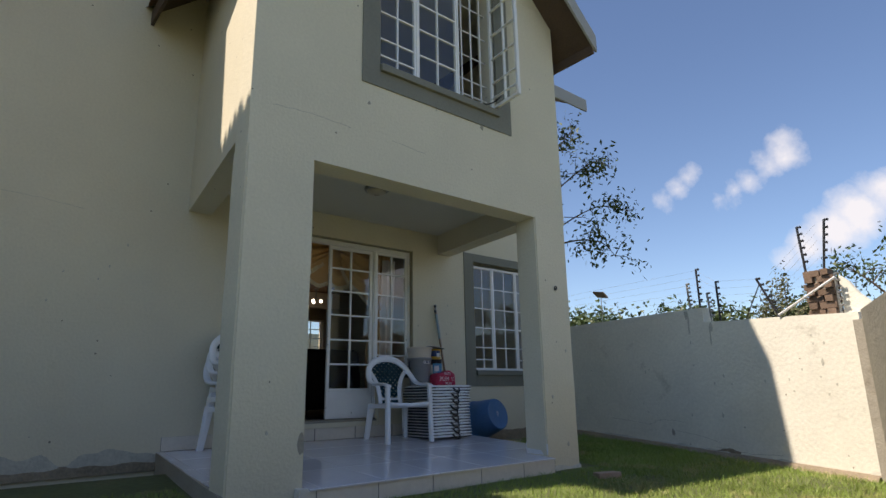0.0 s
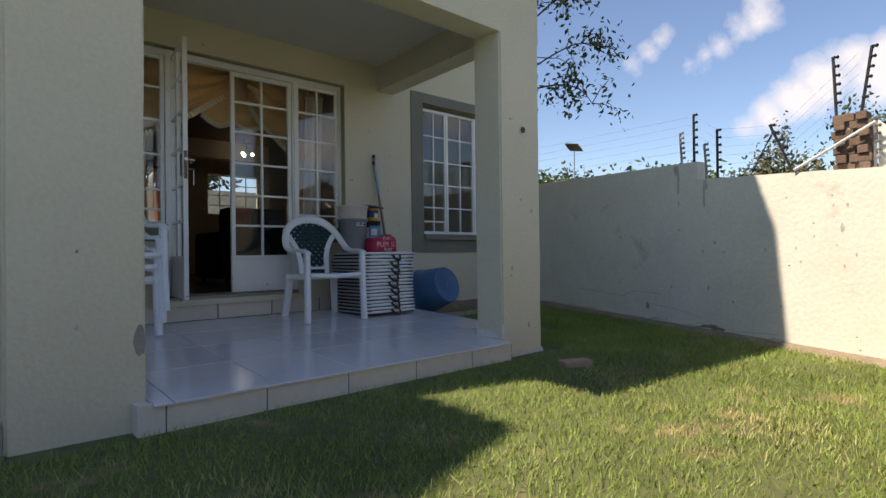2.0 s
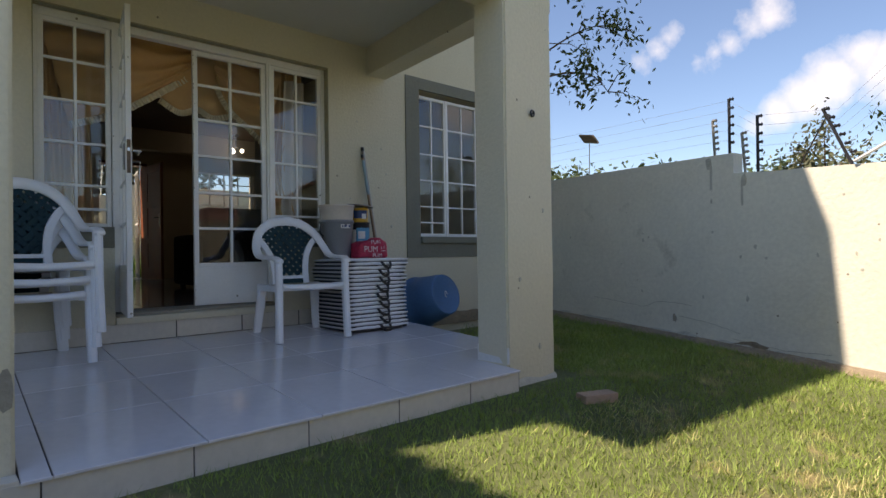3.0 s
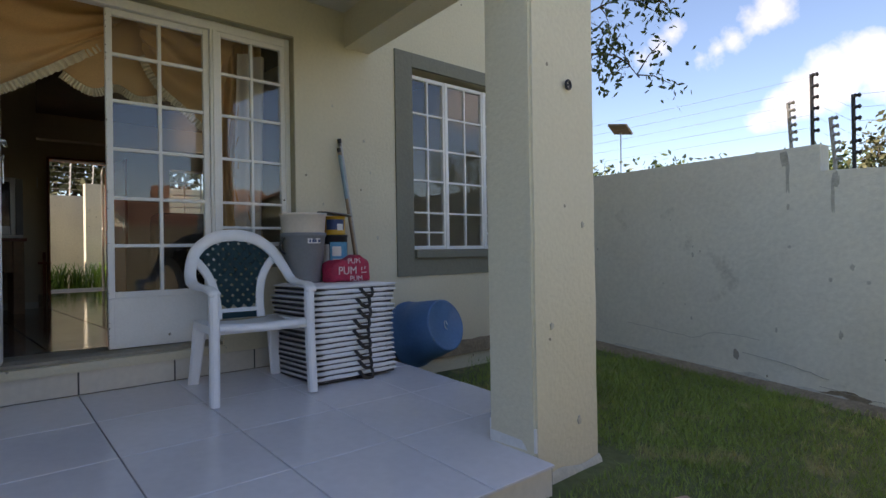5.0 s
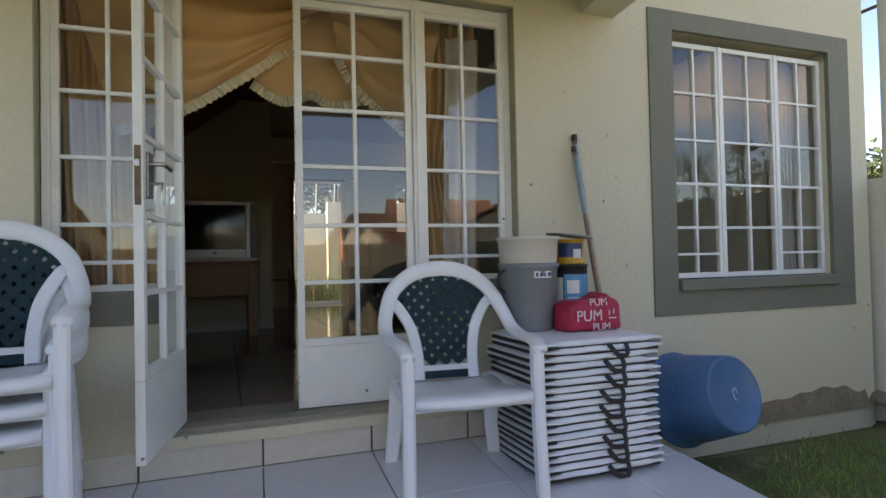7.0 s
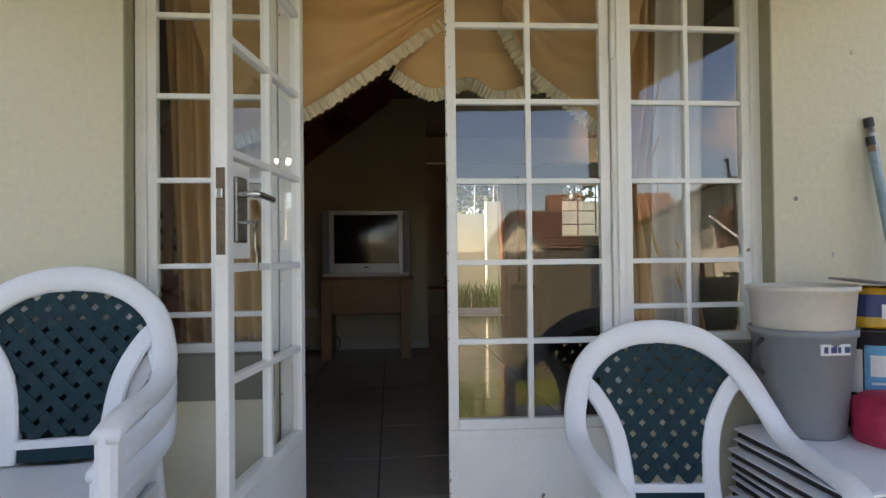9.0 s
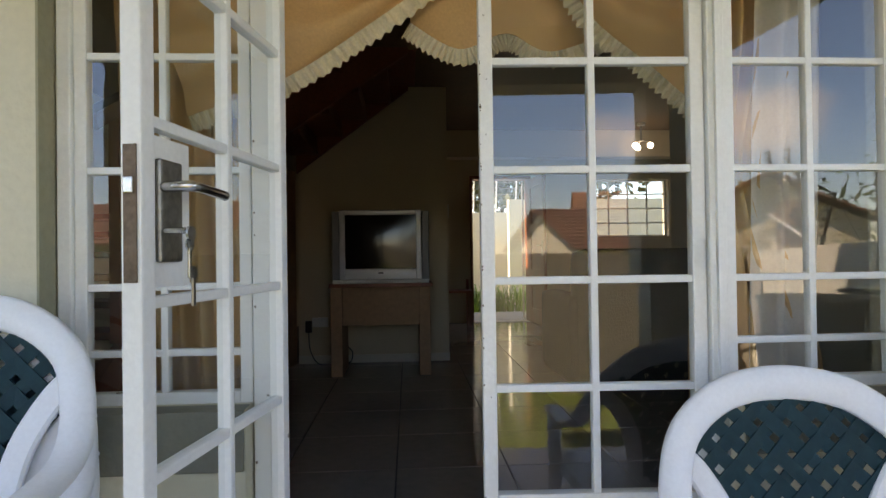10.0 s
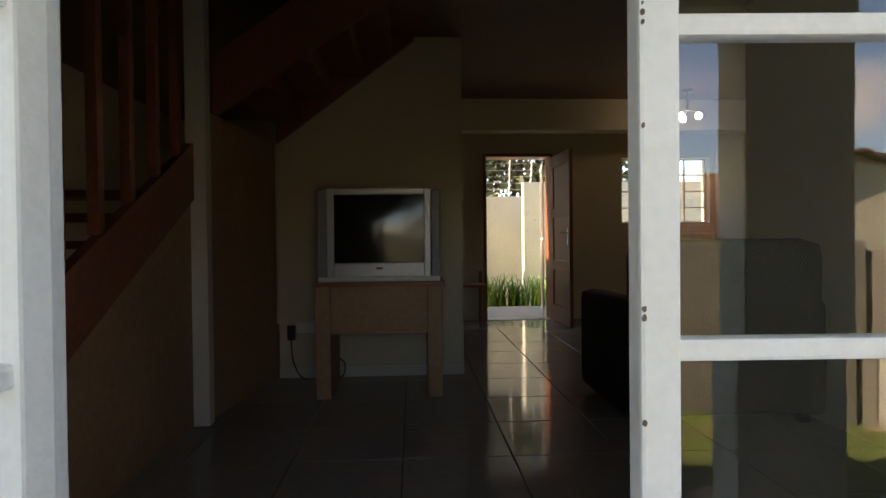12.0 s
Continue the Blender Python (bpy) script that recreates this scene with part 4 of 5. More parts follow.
def poles():
    for name, a, b, r, mat, label in (
            ("mop_handle", (1.632, -0.055, 1.50), (1.785, -0.20, -0.006), 0.012, POLE_WOOD, "worn wooden mop handle with a blue-grey grip, leaning on the wall"),
            ("broom_handle", (1.664, -0.014, 1.575), (1.812, -0.17, -0.005), 0.0125, IRON, "dull metal broom handle leaning on the wall")):
        t = thing(name, b[0], b[1], b[2], label, "handle")
        bm = B()
        d = Vector(a) - Vector(b)
        sweep(bm, [d * k / 6 for k in range(7)], ring(r, 10), (0, 1, 0))
        part("shaft", bm, mat, t, "", True)
        bm = B()
        sweep(bm, [d * 0.985, d * 1.005], ring(r * 1.2, 10), (0, 1, 0))
        part("cap", bm, BLACK, t)
        bm = B()
        sweep(bm, [d * 0.76, d * 0.97], ring(r * 1.12, 10), (0, 1, 0))
        part("grip_sleeve", bm, GRIP if mat == POLE_WOOD else IRON, t)


poles()


def tub():
    t = thing("blue_tub", 2.24, -0.33, ground_z(0, -0.33), "blue plastic basin tipped on its side on the soil", "basin")
    ax = Vector((0.10, -0.95, 0.27)).normalized()
    m = Matrix.Translation((-0.06, 0.14, 0.235)) @ ax.to_track_quat("Z", "Y").to_matrix().to_4x4()
    bm = B()
    lathe(bm, [(0.245, -0.01), (0.255, 0.0), (0.255, 0.02), (0.243, 0.025), (0.225, 0.14), (0.19, 0.355), (0.18, 0.365), (0.172, 0.357), (0.0, 0.357)], 44, m, False)
    part("shell", bm, BLUE_TUB, t, "", True)
    bm = B()
    lathe(bm, [(0.235, 0.0), (0.218, 0.14), (0.183, 0.35), (0.0, 0.35)], 44, m, False)
    part("inside", bm, BLUE_TUB, t, "", True)
    bm = B()
    sweep(bm, [m @ Vector((0.03 * math.cos(a) * 0.5, 0.03 * math.sin(a), 0.361)) for a in [k * 0.55 for k in range(10)]], ring(0.003, 6))
    part("moulded_mark", bm, CAN_WHITE, t)
    for s in (-1, 1):
        bm = B()
        sweep(bm, [m @ Vector(p) for p in ((s * 0.25, -0.05, 0.01), (s * 0.285, -0.03, 0.005), (s * 0.285, 0.03, 0.005), (s * 0.25, 0.05, 0.01))], ring(0.008, 6))
        part("handle", bm, BLUE_TUB, t)


tub()


def patio_lamp():
    t = thing("ceiling_lamp", 0.04, -1.085, 2.53, "round opal ceiling lamp with a dark rim, unlit", "ceiling lamp")
    bm = B()
    lathe(bm, [(0.125, 0.0), (0.128, -0.02), (0.118, -0.035), (0.10, -0.035)], 40)
    part("rim", bm, IRON, t, "", True)
    bm = B()
    lathe(bm, [(0.104, -0.034), (0.09, -0.055), (0.05, -0.07), (0.001, -0.073)], 40)
    part("shade", bm, AMBER, t, "", True)


patio_lamp()


def hook():
    t = thing("wall_eyelet", 1.492, -2.137, 1.476, "small dark metal eyelet in the pillar", "eyelet")
    bm = B()
    pts = [(0.017 * math.cos(a), -0.012, 0.019 * math.sin(a)) for a in [k * 2 * math.pi / 14 for k in range(15)]]
    sweep(bm, pts, ring(0.006, 8), (0, -1, 0))
    part("ring", bm, BLACK, t)
    bm = B()
    lathe(bm, [(0.006, 0), (0.006, 0.014)], 10, pose(0, 0, 0, 90))
    part("stem", bm, BLACK, t)


hook()


def chips():
    for x, z, w, h, k in ((-1.226, 0.16, 0.026, 0.065, 0), (1.66, -0.235, 0.05, 0.025, 2)):
        bm = B()
        pts = []
        for i in range(14):
            a = 2 * math.pi * i / 14
            r = 1 + 0.3 * noise.noise((math.cos(a) * 1.5 + k * 7, math.sin(a) * 1.5, 0))
            pts.append((x + w * r * math.cos(a), -2.1375, z + h * r * math.sin(a)))
        prism(bm, pts, (0, 0.004, 0))
        setting("chipped_plaster_trim", bm, CONCRETE, "bare brown plaster where paint has broken off the pillar")


chips()


# ---- curtains inside the door ----
def drape(name, x0, x1, z0, z1, y, folds, mat, label, lean=0.0, pinch=None):
    t = thing(name, (x0 + x1) / 2, y, z0, label, "curtain")
    bm = B()
    nu, nv = folds * 8, 16
    g = []
    for j in range(nv + 1):
        v = j / nv
        row = []
        for i in range(nu + 1):
            u = i / nu
            w = 1.0
            shift = lean * (1 - v)
            if pinch:
                k = math.exp(-((v - pinch[0]) / 0.16) ** 2)
                w = 1 - 0.62 * k
                shift += pinch[1] * k
            xx = (u - 0.5) * (x1 - x0) * w + shift
            yy = 0.032 * math.sin(u * folds * 2 * math.pi + 0.6 * math.sin(v * 3)) * (0.7 + 0.5 * (1 - v)) + 0.012 * noise.noise((u * 9, v * 4, y))
            row.append(bm.verts.new((xx, yy, v * (z1 - z0))))
        g.append(row)
    for a, b in zip(g, g[1:]):
        for i in range(nu):
            bm.faces.new((a[i], a[i + 1], b[i + 1], b[i]))
    part("cloth", bm, mat, t, "", True)
    return t


def swag(name, top, hem, y, label, folds=7):
    """Cloth gathered between a top line and a hanging hem line, with a frilled edge."""
    t = thing(name, top[0][0], y, hem[0][1], label, "curtain")
    o = Vector((top[0][0], y, hem[0][1]))
    a, b = smooth_path([(p[0], 0, p[1]) for p in top], 12), smooth_path([(p[0], 0, p[1]) for p in hem], 12)
    n = min(len(a), len(b))
    nv = 36
    bm = B()
    g = []
    for j in range(nv + 1):
        v = j / nv
        row = []
        for i in range(n):
            p = a[i].lerp(b[i], v)
            sag = math.sin(v * folds * math.pi + 1.4 * math.sin(i * 2.2 / n * math.pi + j * 0.04)) * 0.018
            row.append(bm.verts.new(Vector((p.x, y - 0.02 + sag - 0.03 * math.sin(v * math.pi), p.z)) - o))
        g.append(row)
    for r0, r1 in zip(g, g[1:]):
        for i in range(n - 1):
            bm.faces.new((r0[i], r0[i + 1], r1[i + 1], r1[i]))
    part("cloth", bm, CURTAIN, t, "", True)
    bm = B()
    prev = None
    L = [b[i].lerp(b[i + 1], k / 10) for i in range(n - 1) for k in range(10)]
    for i, p in enumerate(L):
        d = (L[min(i + 1, len(L) - 1)] - L[max(i - 1, 0)]).normalized()
        down = Vector((d.z, 0, -d.x))
        if down.z > 0:
            down = -down
        w = 0.05 + 0.007 * noise.noise((i * 0.11, 1, 0))
        dy = 0.011 * math.sin(i * 0.55 + 1.5 * noise.noise((i * 0.05, 4, 0)))
        q = [bm.verts.new(Vector((p.x, y - 0.035, p.z)) - o), bm.verts.new(Vector((p.x, y - 0.04 + dy, p.z)) + down * w - o)]
        if prev:
            bm.faces.new((prev[0], q[0], q[1], prev[1]))
        prev = q
    part("frill", bm, LACE, t, "cream pleated frill", True)
    return t


drape("curtain", -0.86, -0.50, 0.21, 2.24, 0.32, 6, CURTAIN, "peach curtain hanging behind the side light", 0.07)
drape("curtain", 0.80, 1.22, 0.21, 2.24, 0.31, 6, CURTAIN, "peach curtain tied back behind the side light", 0.03, (0.58, -0.07))
drape("curtain_lining", 1.02, 1.22, 0.21, 2.15, 0.26, 2, NET, "pale curtain lining behind the side light", -0.05)
swag("curtain_swag", [(-0.80, 2.26), (-0.3, 2.27), (0.1, 2.27), (0.36, 2.27)], [(-0.62, 1.55), (-0.36, 1.655), (-0.12, 1.81), (0.17, 2.02)], 0.30, "peach curtain swag with cream frill drawn up over the doorway")
swag("curtain_valance", [(0.0, 2.27), (0.2, 2.27), (0.4, 2.27), (0.6, 2.27), (0.76, 2.27)], [(0.0, 1.83), (0.14, 1.755), (0.28, 1.80), (0.42, 1.75), (0.66, 1.84)], 0.33, "short peach valance with scalloped cream frill", 2)
swag("curtain_swag", [(0.36, 2.27), (0.6, 2.27), (0.8, 2.27), (1.0, 2.27)], [(0.42, 2.0), (0.52, 1.83), (0.68, 1.70), (0.84, 1.56)], 0.28, "peach curtain swag falling to a tie-back")
drape("window_curtain", 3.55, 3.72, 0.66, 2.32, 0.33, 5, NET, "white curtain drawn to one side of the window")
drape("window_curtain", 3.60, 3.74, 0.66, 2.32, 0.40, 3, CURTAIN, "peach curtain at the edge of the window")
drape("upper_curtain", -0.68, -0.46, 3.1, 4.65, -1.78, 4, NET, "pale curtain behind the upper window")


# ---- room ----
def room():
    bm = B()
    box(bm, -1.0, 0.345, 3.9, 4.02, 0.2, 2.69)
    setting("wall_room_partition", bm, ROOM, "tan painted partition behind the television")
    bm = B()
    box(bm, -1.0, 0.347, 3.888, 3.8995, 0.2, 0.275)
    setting("baseboard", bm, CEIL)
    bm = B()
    box(bm, 0.345, 3.83, 5.75, 5.95, 2.36, 2.6895)
    setting("ceiling_beam", bm, ROOM)
    bm = B()
    prism(bm, [(-1.21, 0.9, 0.2), (-1.21, 2.80, 0.2), (-1.21, 2.80, 1.56), (-1.21, 1.4, 0.80), (-1.21, 0.9, 0.53)], (-0.03, 0, 0))
    setting("wall_stair_panel", bm, PINE, "tan boarding under the stair")
    bm = B()
    prism(bm, [(-1.16, 2.87, 0.2), (-1.02, 3.9, 0.2), (-1.05, 3.9, 0.2), (-1.19, 2.87, 0.2)], (0, 0, 1.72))
    setting("wall_stair_cupboard", bm, PINE)
    # Unseen partition added so that window_1 looks into a dark room.
    bm = B()
    box(bm, 2.15, 2.25, 0.233, 3.3, 0.2, 2.69)
    box(bm, 2.25, 3.83, 3.2, 3.3, 0.2, 2.69)
    setting("wall_light_block", bm, ROOM)
    bm = B()
    box(bm, -1.235, -1.125, 2.79, 2.87, 0.2, 2.69, 0.005)
    setting("stair_post", bm, CEIL)


room()


def stairs():
    s = thing("staircase", -1.25, 2.0, 0.2, "dark mahogany staircase with slim balusters", "staircase")
    o = Vector((-1.25, 2.0, 0.2))
    bm = B()
    pts = [(-1.19, 0.9, 0.40), (-1.19, 2.80, 1.43), (-1.19, 2.80, 1.73), (-1.19, 0.9, 0.70)]
    prism(bm, [Vector(p) - o for p in pts], (-0.045, 0, 0))
    part("stringer", bm, WOOD, s)
    for k in range(7):
        y = 1.12 + 0.255 * k
        z = 0.70 + (y - 0.9) * 0.542
        bm = B()
        box(bm, -0.0, 0.045, y - 2.0 - 0.022, y - 2.0 + 0.022, z - 0.2 - 0.01, z - 0.2 + 0.95, 0.004)
        part("baluster", bm, WOOD, s)
    bm = B()
    prism(bm, [Vector(p) - o for p in ((-1.19, 0.9, 1.65), (-1.19, 2.80, 2.66), (-1.19, 2.80, 2.73), (-1.19, 0.9, 1.72))], (-0.07, 0, 0))
    part("handrail", bm, WOOD, s)
    for k in range(8):
        y, z = 0.95 + 0.24 * k, 0.52 + 0.13 * k
        bm = B()
        box(bm, -1.0, -0.0, y - 2.0, y - 2.0 + 0.27, z - 0.2, z - 0.2 + 0.035, 0.004)
        part("tread", bm, WOOD, s)
    # upper flight
    for y0 in (2.90, 3.84):
        bm = B()
        pts = [(-1.12 + (y0 - 2.9) * 0.13, y0, 1.90), (0.0, y0, 2.65), (0.02, y0, 2.93), (-0.06, y0, 2.98), (-1.12 + (y0 - 2.9) * 0.13, y0, 2.23)]
        prism(bm, [Vector(p) - o for p in pts], (0, 0.045, 0))
        part("stringer", bm, WOOD, s)
    for k in range(5):
        x, z = -1.05 + 0.215 * k, 2.06 + 0.155 * k
        bm = B()
        box(bm, x + 1.25, x + 1.25 + 0.25, 0.944, 1.838, z - 0.2, z - 0.2 + 0.035, 0.004)
        part("tread", bm, WOOD, s)
        bm = B()
        box(bm, x + 1.25 + 0.22, x + 1.25 + 0.24, 0.944, 1.838, z - 0.2 + 0.036, z - 0.2 + 0.152)
        part("riser", bm, WOOD, s)


stairs()


def television():
    t = thing("television", -0.235, 3.27, 0.94, "silver boxy tube television, switched off, on a wooden stand", "television")
    bm = B()
    W, H = 0.325, 0.585
    for a, b, c, d in ((-W, -0.282, 0.0, H), (0.282, W, 0.0, H), (-0.282, 0.282, 0.545, H), (-0.282, 0.282, 0.03, 0.118)):
        box(bm, a, b, 0.0, 0.06, c, d, 0.006)
    part("bezel", bm, SILVER, t)
    # Dark grey is the right speaker panel's colour; on the left it paints shade.
    for x0, x1 in ((-0.385, -0.3265), (0.3265, 0.385)):
        bm = B()
        box(bm, x0, x1, 0.008, 0.07, 0.012, 0.575, 0.006)
        part("side_strip", bm, BUCKET_GREY, t, "dark grey side strip: speaker panel right, painted shade left")
    bm = B()
    prism(bm, [(-0.38, 0.06, 0.02), (0.38, 0.06, 0.02), (0.38, 0.06, 0.57), (-0.38, 0.06, 0.57)], (0, 0.1, 0))
    vs = [bm.verts.new(p) for p in ((-0.37, 0.16, 0.02), (0.37, 0.16, 0.02), (0.37, 0.16, 0.56), (-0.37, 0.16, 0.56), (-0.2, 0.46, 0.03), (0.2, 0.46, 0.03), (0.2, 0.46, 0.4), (-0.2, 0.46, 0.4))]
    for f in ((0, 1, 5, 4), (1, 2, 6, 5), (2, 3, 7, 6), (3, 0, 4, 7), (4, 5, 6, 7)):
        bm.faces.new([vs[i] for i in f])
    part("case", bm, BUCKET_GREY, t)
    bm = B()
    g = []
    for j in range(7):
        row = []
        for i in range(9):
            x, z = -0.282 + 0.564 * i / 8, 0.118 + 0.427 * j / 6
            row.append(bm.verts.new((x, 0.022 - 0.012 * (1 - (x / 0.282) ** 2) * (1 - ((z - 0.33) / 0.215) ** 2), z)))
        g.append(row)
    for a, b in zip(g, g[1:]):
        for i in range(8):
            bm.faces.new((a[i], a[i + 1], b[i + 1], b[i]))
    part("screen", bm, SCREEN, t, "dark glass screen", True)
    bm = B()
    box(bm, -0.02, 0.02, -0.002, 0.001, 0.075, 0.09, 0.001)
    part("badge", bm, BLACK, t)
    bm = B()
    box(bm, -0.38, 0.38, -0.012, 0.02, 0.0, 0.03, 0.005)
    part("lower_lip", bm, CAN_WHITE, t)
    d = thing("television_stand", -0.235, 3.27, 0.205, "plain brown wooden stand under the television", "stand")
    bm = B()
    box(bm, -0.41, 0.41, -0.02, 0.5, 0.705, 0.735, 0.004)
    part("top", bm, WOOD, d)
    for x in (-0.40, 0.30):
        bm = B()
        box(bm, x, x + 0.09, 0.0, 0.46, 0.0, 0.7045, 0.004)
        part("side_panel", bm, PINE, d)
    bm = B()
    box(bm, -0.309, 0.299, 0.03, 0.05, 0.40, 0.7045, 0.003)
    part("front_panel", bm, PINE, d)
    k = thing("wall_socket", -0.86, 3.899, 0.53, "white double wall socket with a black plug", "socket")
    bm = B()
    box(bm, -0.02, 0.12, -0.012, 0, 0.0, 0.085, 0.003)
    part("plate", bm, CAN_WHITE, k)
    bm = B()
    box(bm, -0.075, -0.02, -0.055, -0.012, -0.045, 0.06, 0.006)
    part("plug", bm, BLACK, k)
    bm = B()
    sweep(bm, smooth_path([(-0.045, -0.05, -0.04), (-0.03, -0.06, -0.2), (0.06, -0.09, -0.318), (0.3, -0.1, -0.315), (0.34, -0.08, -0.22), (0.28, -0.06, -0.16)], 8), ring(0.005, 6))
    part("cable", bm, BLACK, k)


television()


def sofa():
    s = thing("armchair", 1.62, 3.0, 0.205, "black leather armchair in the dark room", "armchair")
    bm = B()
    box(bm, -0.5, 0.5, -0.45, 0.45, 0.06, 0.42, 0.06)
    part("base", bm, SOFA, s, "", True)
    for x in (-0.54, 0.34):
        bm = B()
        box(bm, x, x + 0.2, -0.46, 0.46, 0.03, 0.66, 0.07)
        part("arm", bm, SOFA, s, "", True)
    bm = B()
    box(bm, -0.5, 0.5, -0.5, -0.24, 0.05, 0.98, 0.1)
    part("back", bm, SOFA, s, "", True)
    for x in (-0.45, 0.40):
        for y in (-0.42, 0.38):
            bm = B()
            box(bm, x, x + 0.05, y, y + 0.05, 0, 0.07)
            part("foot", bm, BLACK, s)


sofa()


def entrance():
    d = tagged(new("door_2"), "dark panelled wooden entrance door standing open", "door", "", "structure")
    bm = B()
    box(bm, 0.86, 0.895, 6.80, 7.08, 0.2, 2.27, 0.003)
    box(bm, 1.695, 1.73, 6.80, 7.08, 0.2, 2.27, 0.003)
    box(bm, 0.895, 1.695, 6.80, 7.08, 2.23, 2.27, 0.003)
    part("door_frame", bm, WOOD, d)
    lf = new("door_leaf")
    lf.parent = d
    lf.matrix_basis = pose(1.715, 6.80, 0.21, 0, 0, -88)
    bm = B()
    for a, b, c, e in ((0, 0.11, 0, 2.0), (0.66, 0.78, 0, 2.0), (0.11, 0.66, 0, 0.2), (0.11, 0.66, 0.62, 0.74), (0.11, 0.66, 1.25, 1.37), (0.11, 0.66, 1.86, 2.0)):
        box(bm, a, b, -0.02, 0.02, c, e, 0.003)
    box(bm, 0.11, 0.66, -0.008, 0.008, 0.2, 1.86)
    part("panelling", bm, WOOD, lf)
    bm = B()
    box(bm, 0.70, 0.735, -0.026, -0.0205, 0.92, 1.12, 0.003)
    sweep(bm, [(0.717, -0.022, 1.06), (0.717, -0.065, 1.06), (0.60, -0.068, 1.06)], ring(0.008, 8))
    part("door_handle", bm, CHROME, lf)
    g = tagged(new("security_gate"), "white steel security gate half open at the entrance", "gate")
    g.matrix_basis = pose(1.66, 7.06, 0.21, 0, 0, 80)
    for x in (0.0, 0.16, 0.32, 0.48, 0.64):
        bm = B()
        box(bm, x - 0.008, x + 0.008, -0.008, 0.008, 0, 2.0)
        part("bar", bm, WHITE, g)
    for z in (0.05, 1.0, 1.95):
        bm = B()
        box(bm, 0.0, 0.64, -0.007, 0.007, z - 0.012, z + 0.012)
        part("rail", bm, WHITE, g)
    w = tagged(new("window_3"), "small barred window beside the entrance", "window", "", "structure")
    w.matrix_basis = pose(2.62, 6.96, 1.39)
    sash(w, 0, 1.14, 0, 0.83, [0.285, 0.57, 0.855], [0.2, 0.41, 0.62], 0.025, 0.018)
    l = thing("pendant_lamp", 2.75, 5.35, 2.69, "ceiling lamp with three small lit bulbs", "ceiling lamp")
    bm = B()
    lathe(bm, [(0.05, 0), (0.05, -0.03), (0.012, -0.04), (0.012, -0.22)], 16)
    part("stem", bm, IRON, l)
    for k, (x, y) in enumerate(((-0.09, -0.05), (0.09, -0.05), (0.0, 0.1))):
        bm = B()
        sweep(bm, [(0, 0, -0.2), (x, y, -0.24)], ring(0.007, 6))
        part("arm", bm, IRON, l)
        bm = B()
        bmesh.ops.create_icosphere(bm, subdivisions=2, radius=0.036, matrix=Matrix.Translation((x, y, -0.275)))
        part("bulb", bm, BULB, l, "lit white bulb", True)
    c = thing("wall_chair", 0.62, 6.45, 0.205, "dark wooden side chair by the passage wall", "chair")
    for x in (-0.17, 0.17):
        for y, h in ((-0.17, 0.45), (0.19, 0.62)):
            bm = B()
            box(bm, x - 0.018, x + 0.018, y - 0.018, y + 0.018, 0, h, 0.003)
            part("leg", bm, WOOD, c)
    bm = B()
    box(bm, -0.2, 0.2, -0.2, 0.21, 0.45, 0.48, 0.006)
    part("seat", bm, WOOD, c)
    p = thing("light_switch", 0.3475, 3.96, 1.5, "white wall switch plate", "switch")
    bm = B()
    box(bm, -0.002, 0.01, -0.035, 0.035, 0, 0.12, 0.002)
    part("plate", bm, CAN_WHITE, p)


entrance()


# ---- yard things ----
def fence_post(x, y, z, h, lean, mat, label, knobs=6):
    t = thing("fence_post", x, y, z, label, "fence post", 0, "electric fence posts")
    top = Vector((0, lean, h))
    bm = B()
    sweep(bm, [Vector((0, 0, -0.08)), top], rect(0.022, 0.022), (0, 1, 0))
    part("post", bm, mat, t)
    for k in range(knobs):
        p = top * (0.25 + 0.75 * k / (knobs - 1) - 0.02)
        bm = B()
        lathe(bm, [(0.006, -0.022), (0.016, -0.014), (0.009, 0), (0.016, 0.014), (0.006, 0.022)], 10, Matrix.Translation(p + Vector((-0.012, -0.024, 0))) @ pose(0, 0, 0, 90, 0, 0))
        part("insulator", bm, mat, t)
    return t


POSTS = [(-2.46, 1.40, 0.50, 0.0, BLACK), (-2.33, 1.40, 0.34, 0.02, IRON), (-2.70, 1.225, 0.48, 0.0, BLACK), (-2.60, 1.225, 0.36, 0.03, IRON),
         (-3.42, 1.19, 0.46, 0.22, BLACK), (-3.72, 1.62, 0.50, 0.02, BLACK), (-3.88, 1.62, 0.52, -0.09, BLACK), (-3.98, 1.15, 0.42, 0.0, IRON), (0.6, 1.41, 0.5, 0.0, BLACK)]
for y, z, h, lean, mat in POSTS:
    fence_post(bw_x(y) + 0.1, y, z, h, lean, mat, "black electric fence post with insulators on the wall" if mat == BLACK else "pale electric fence post with insulators on the wall")


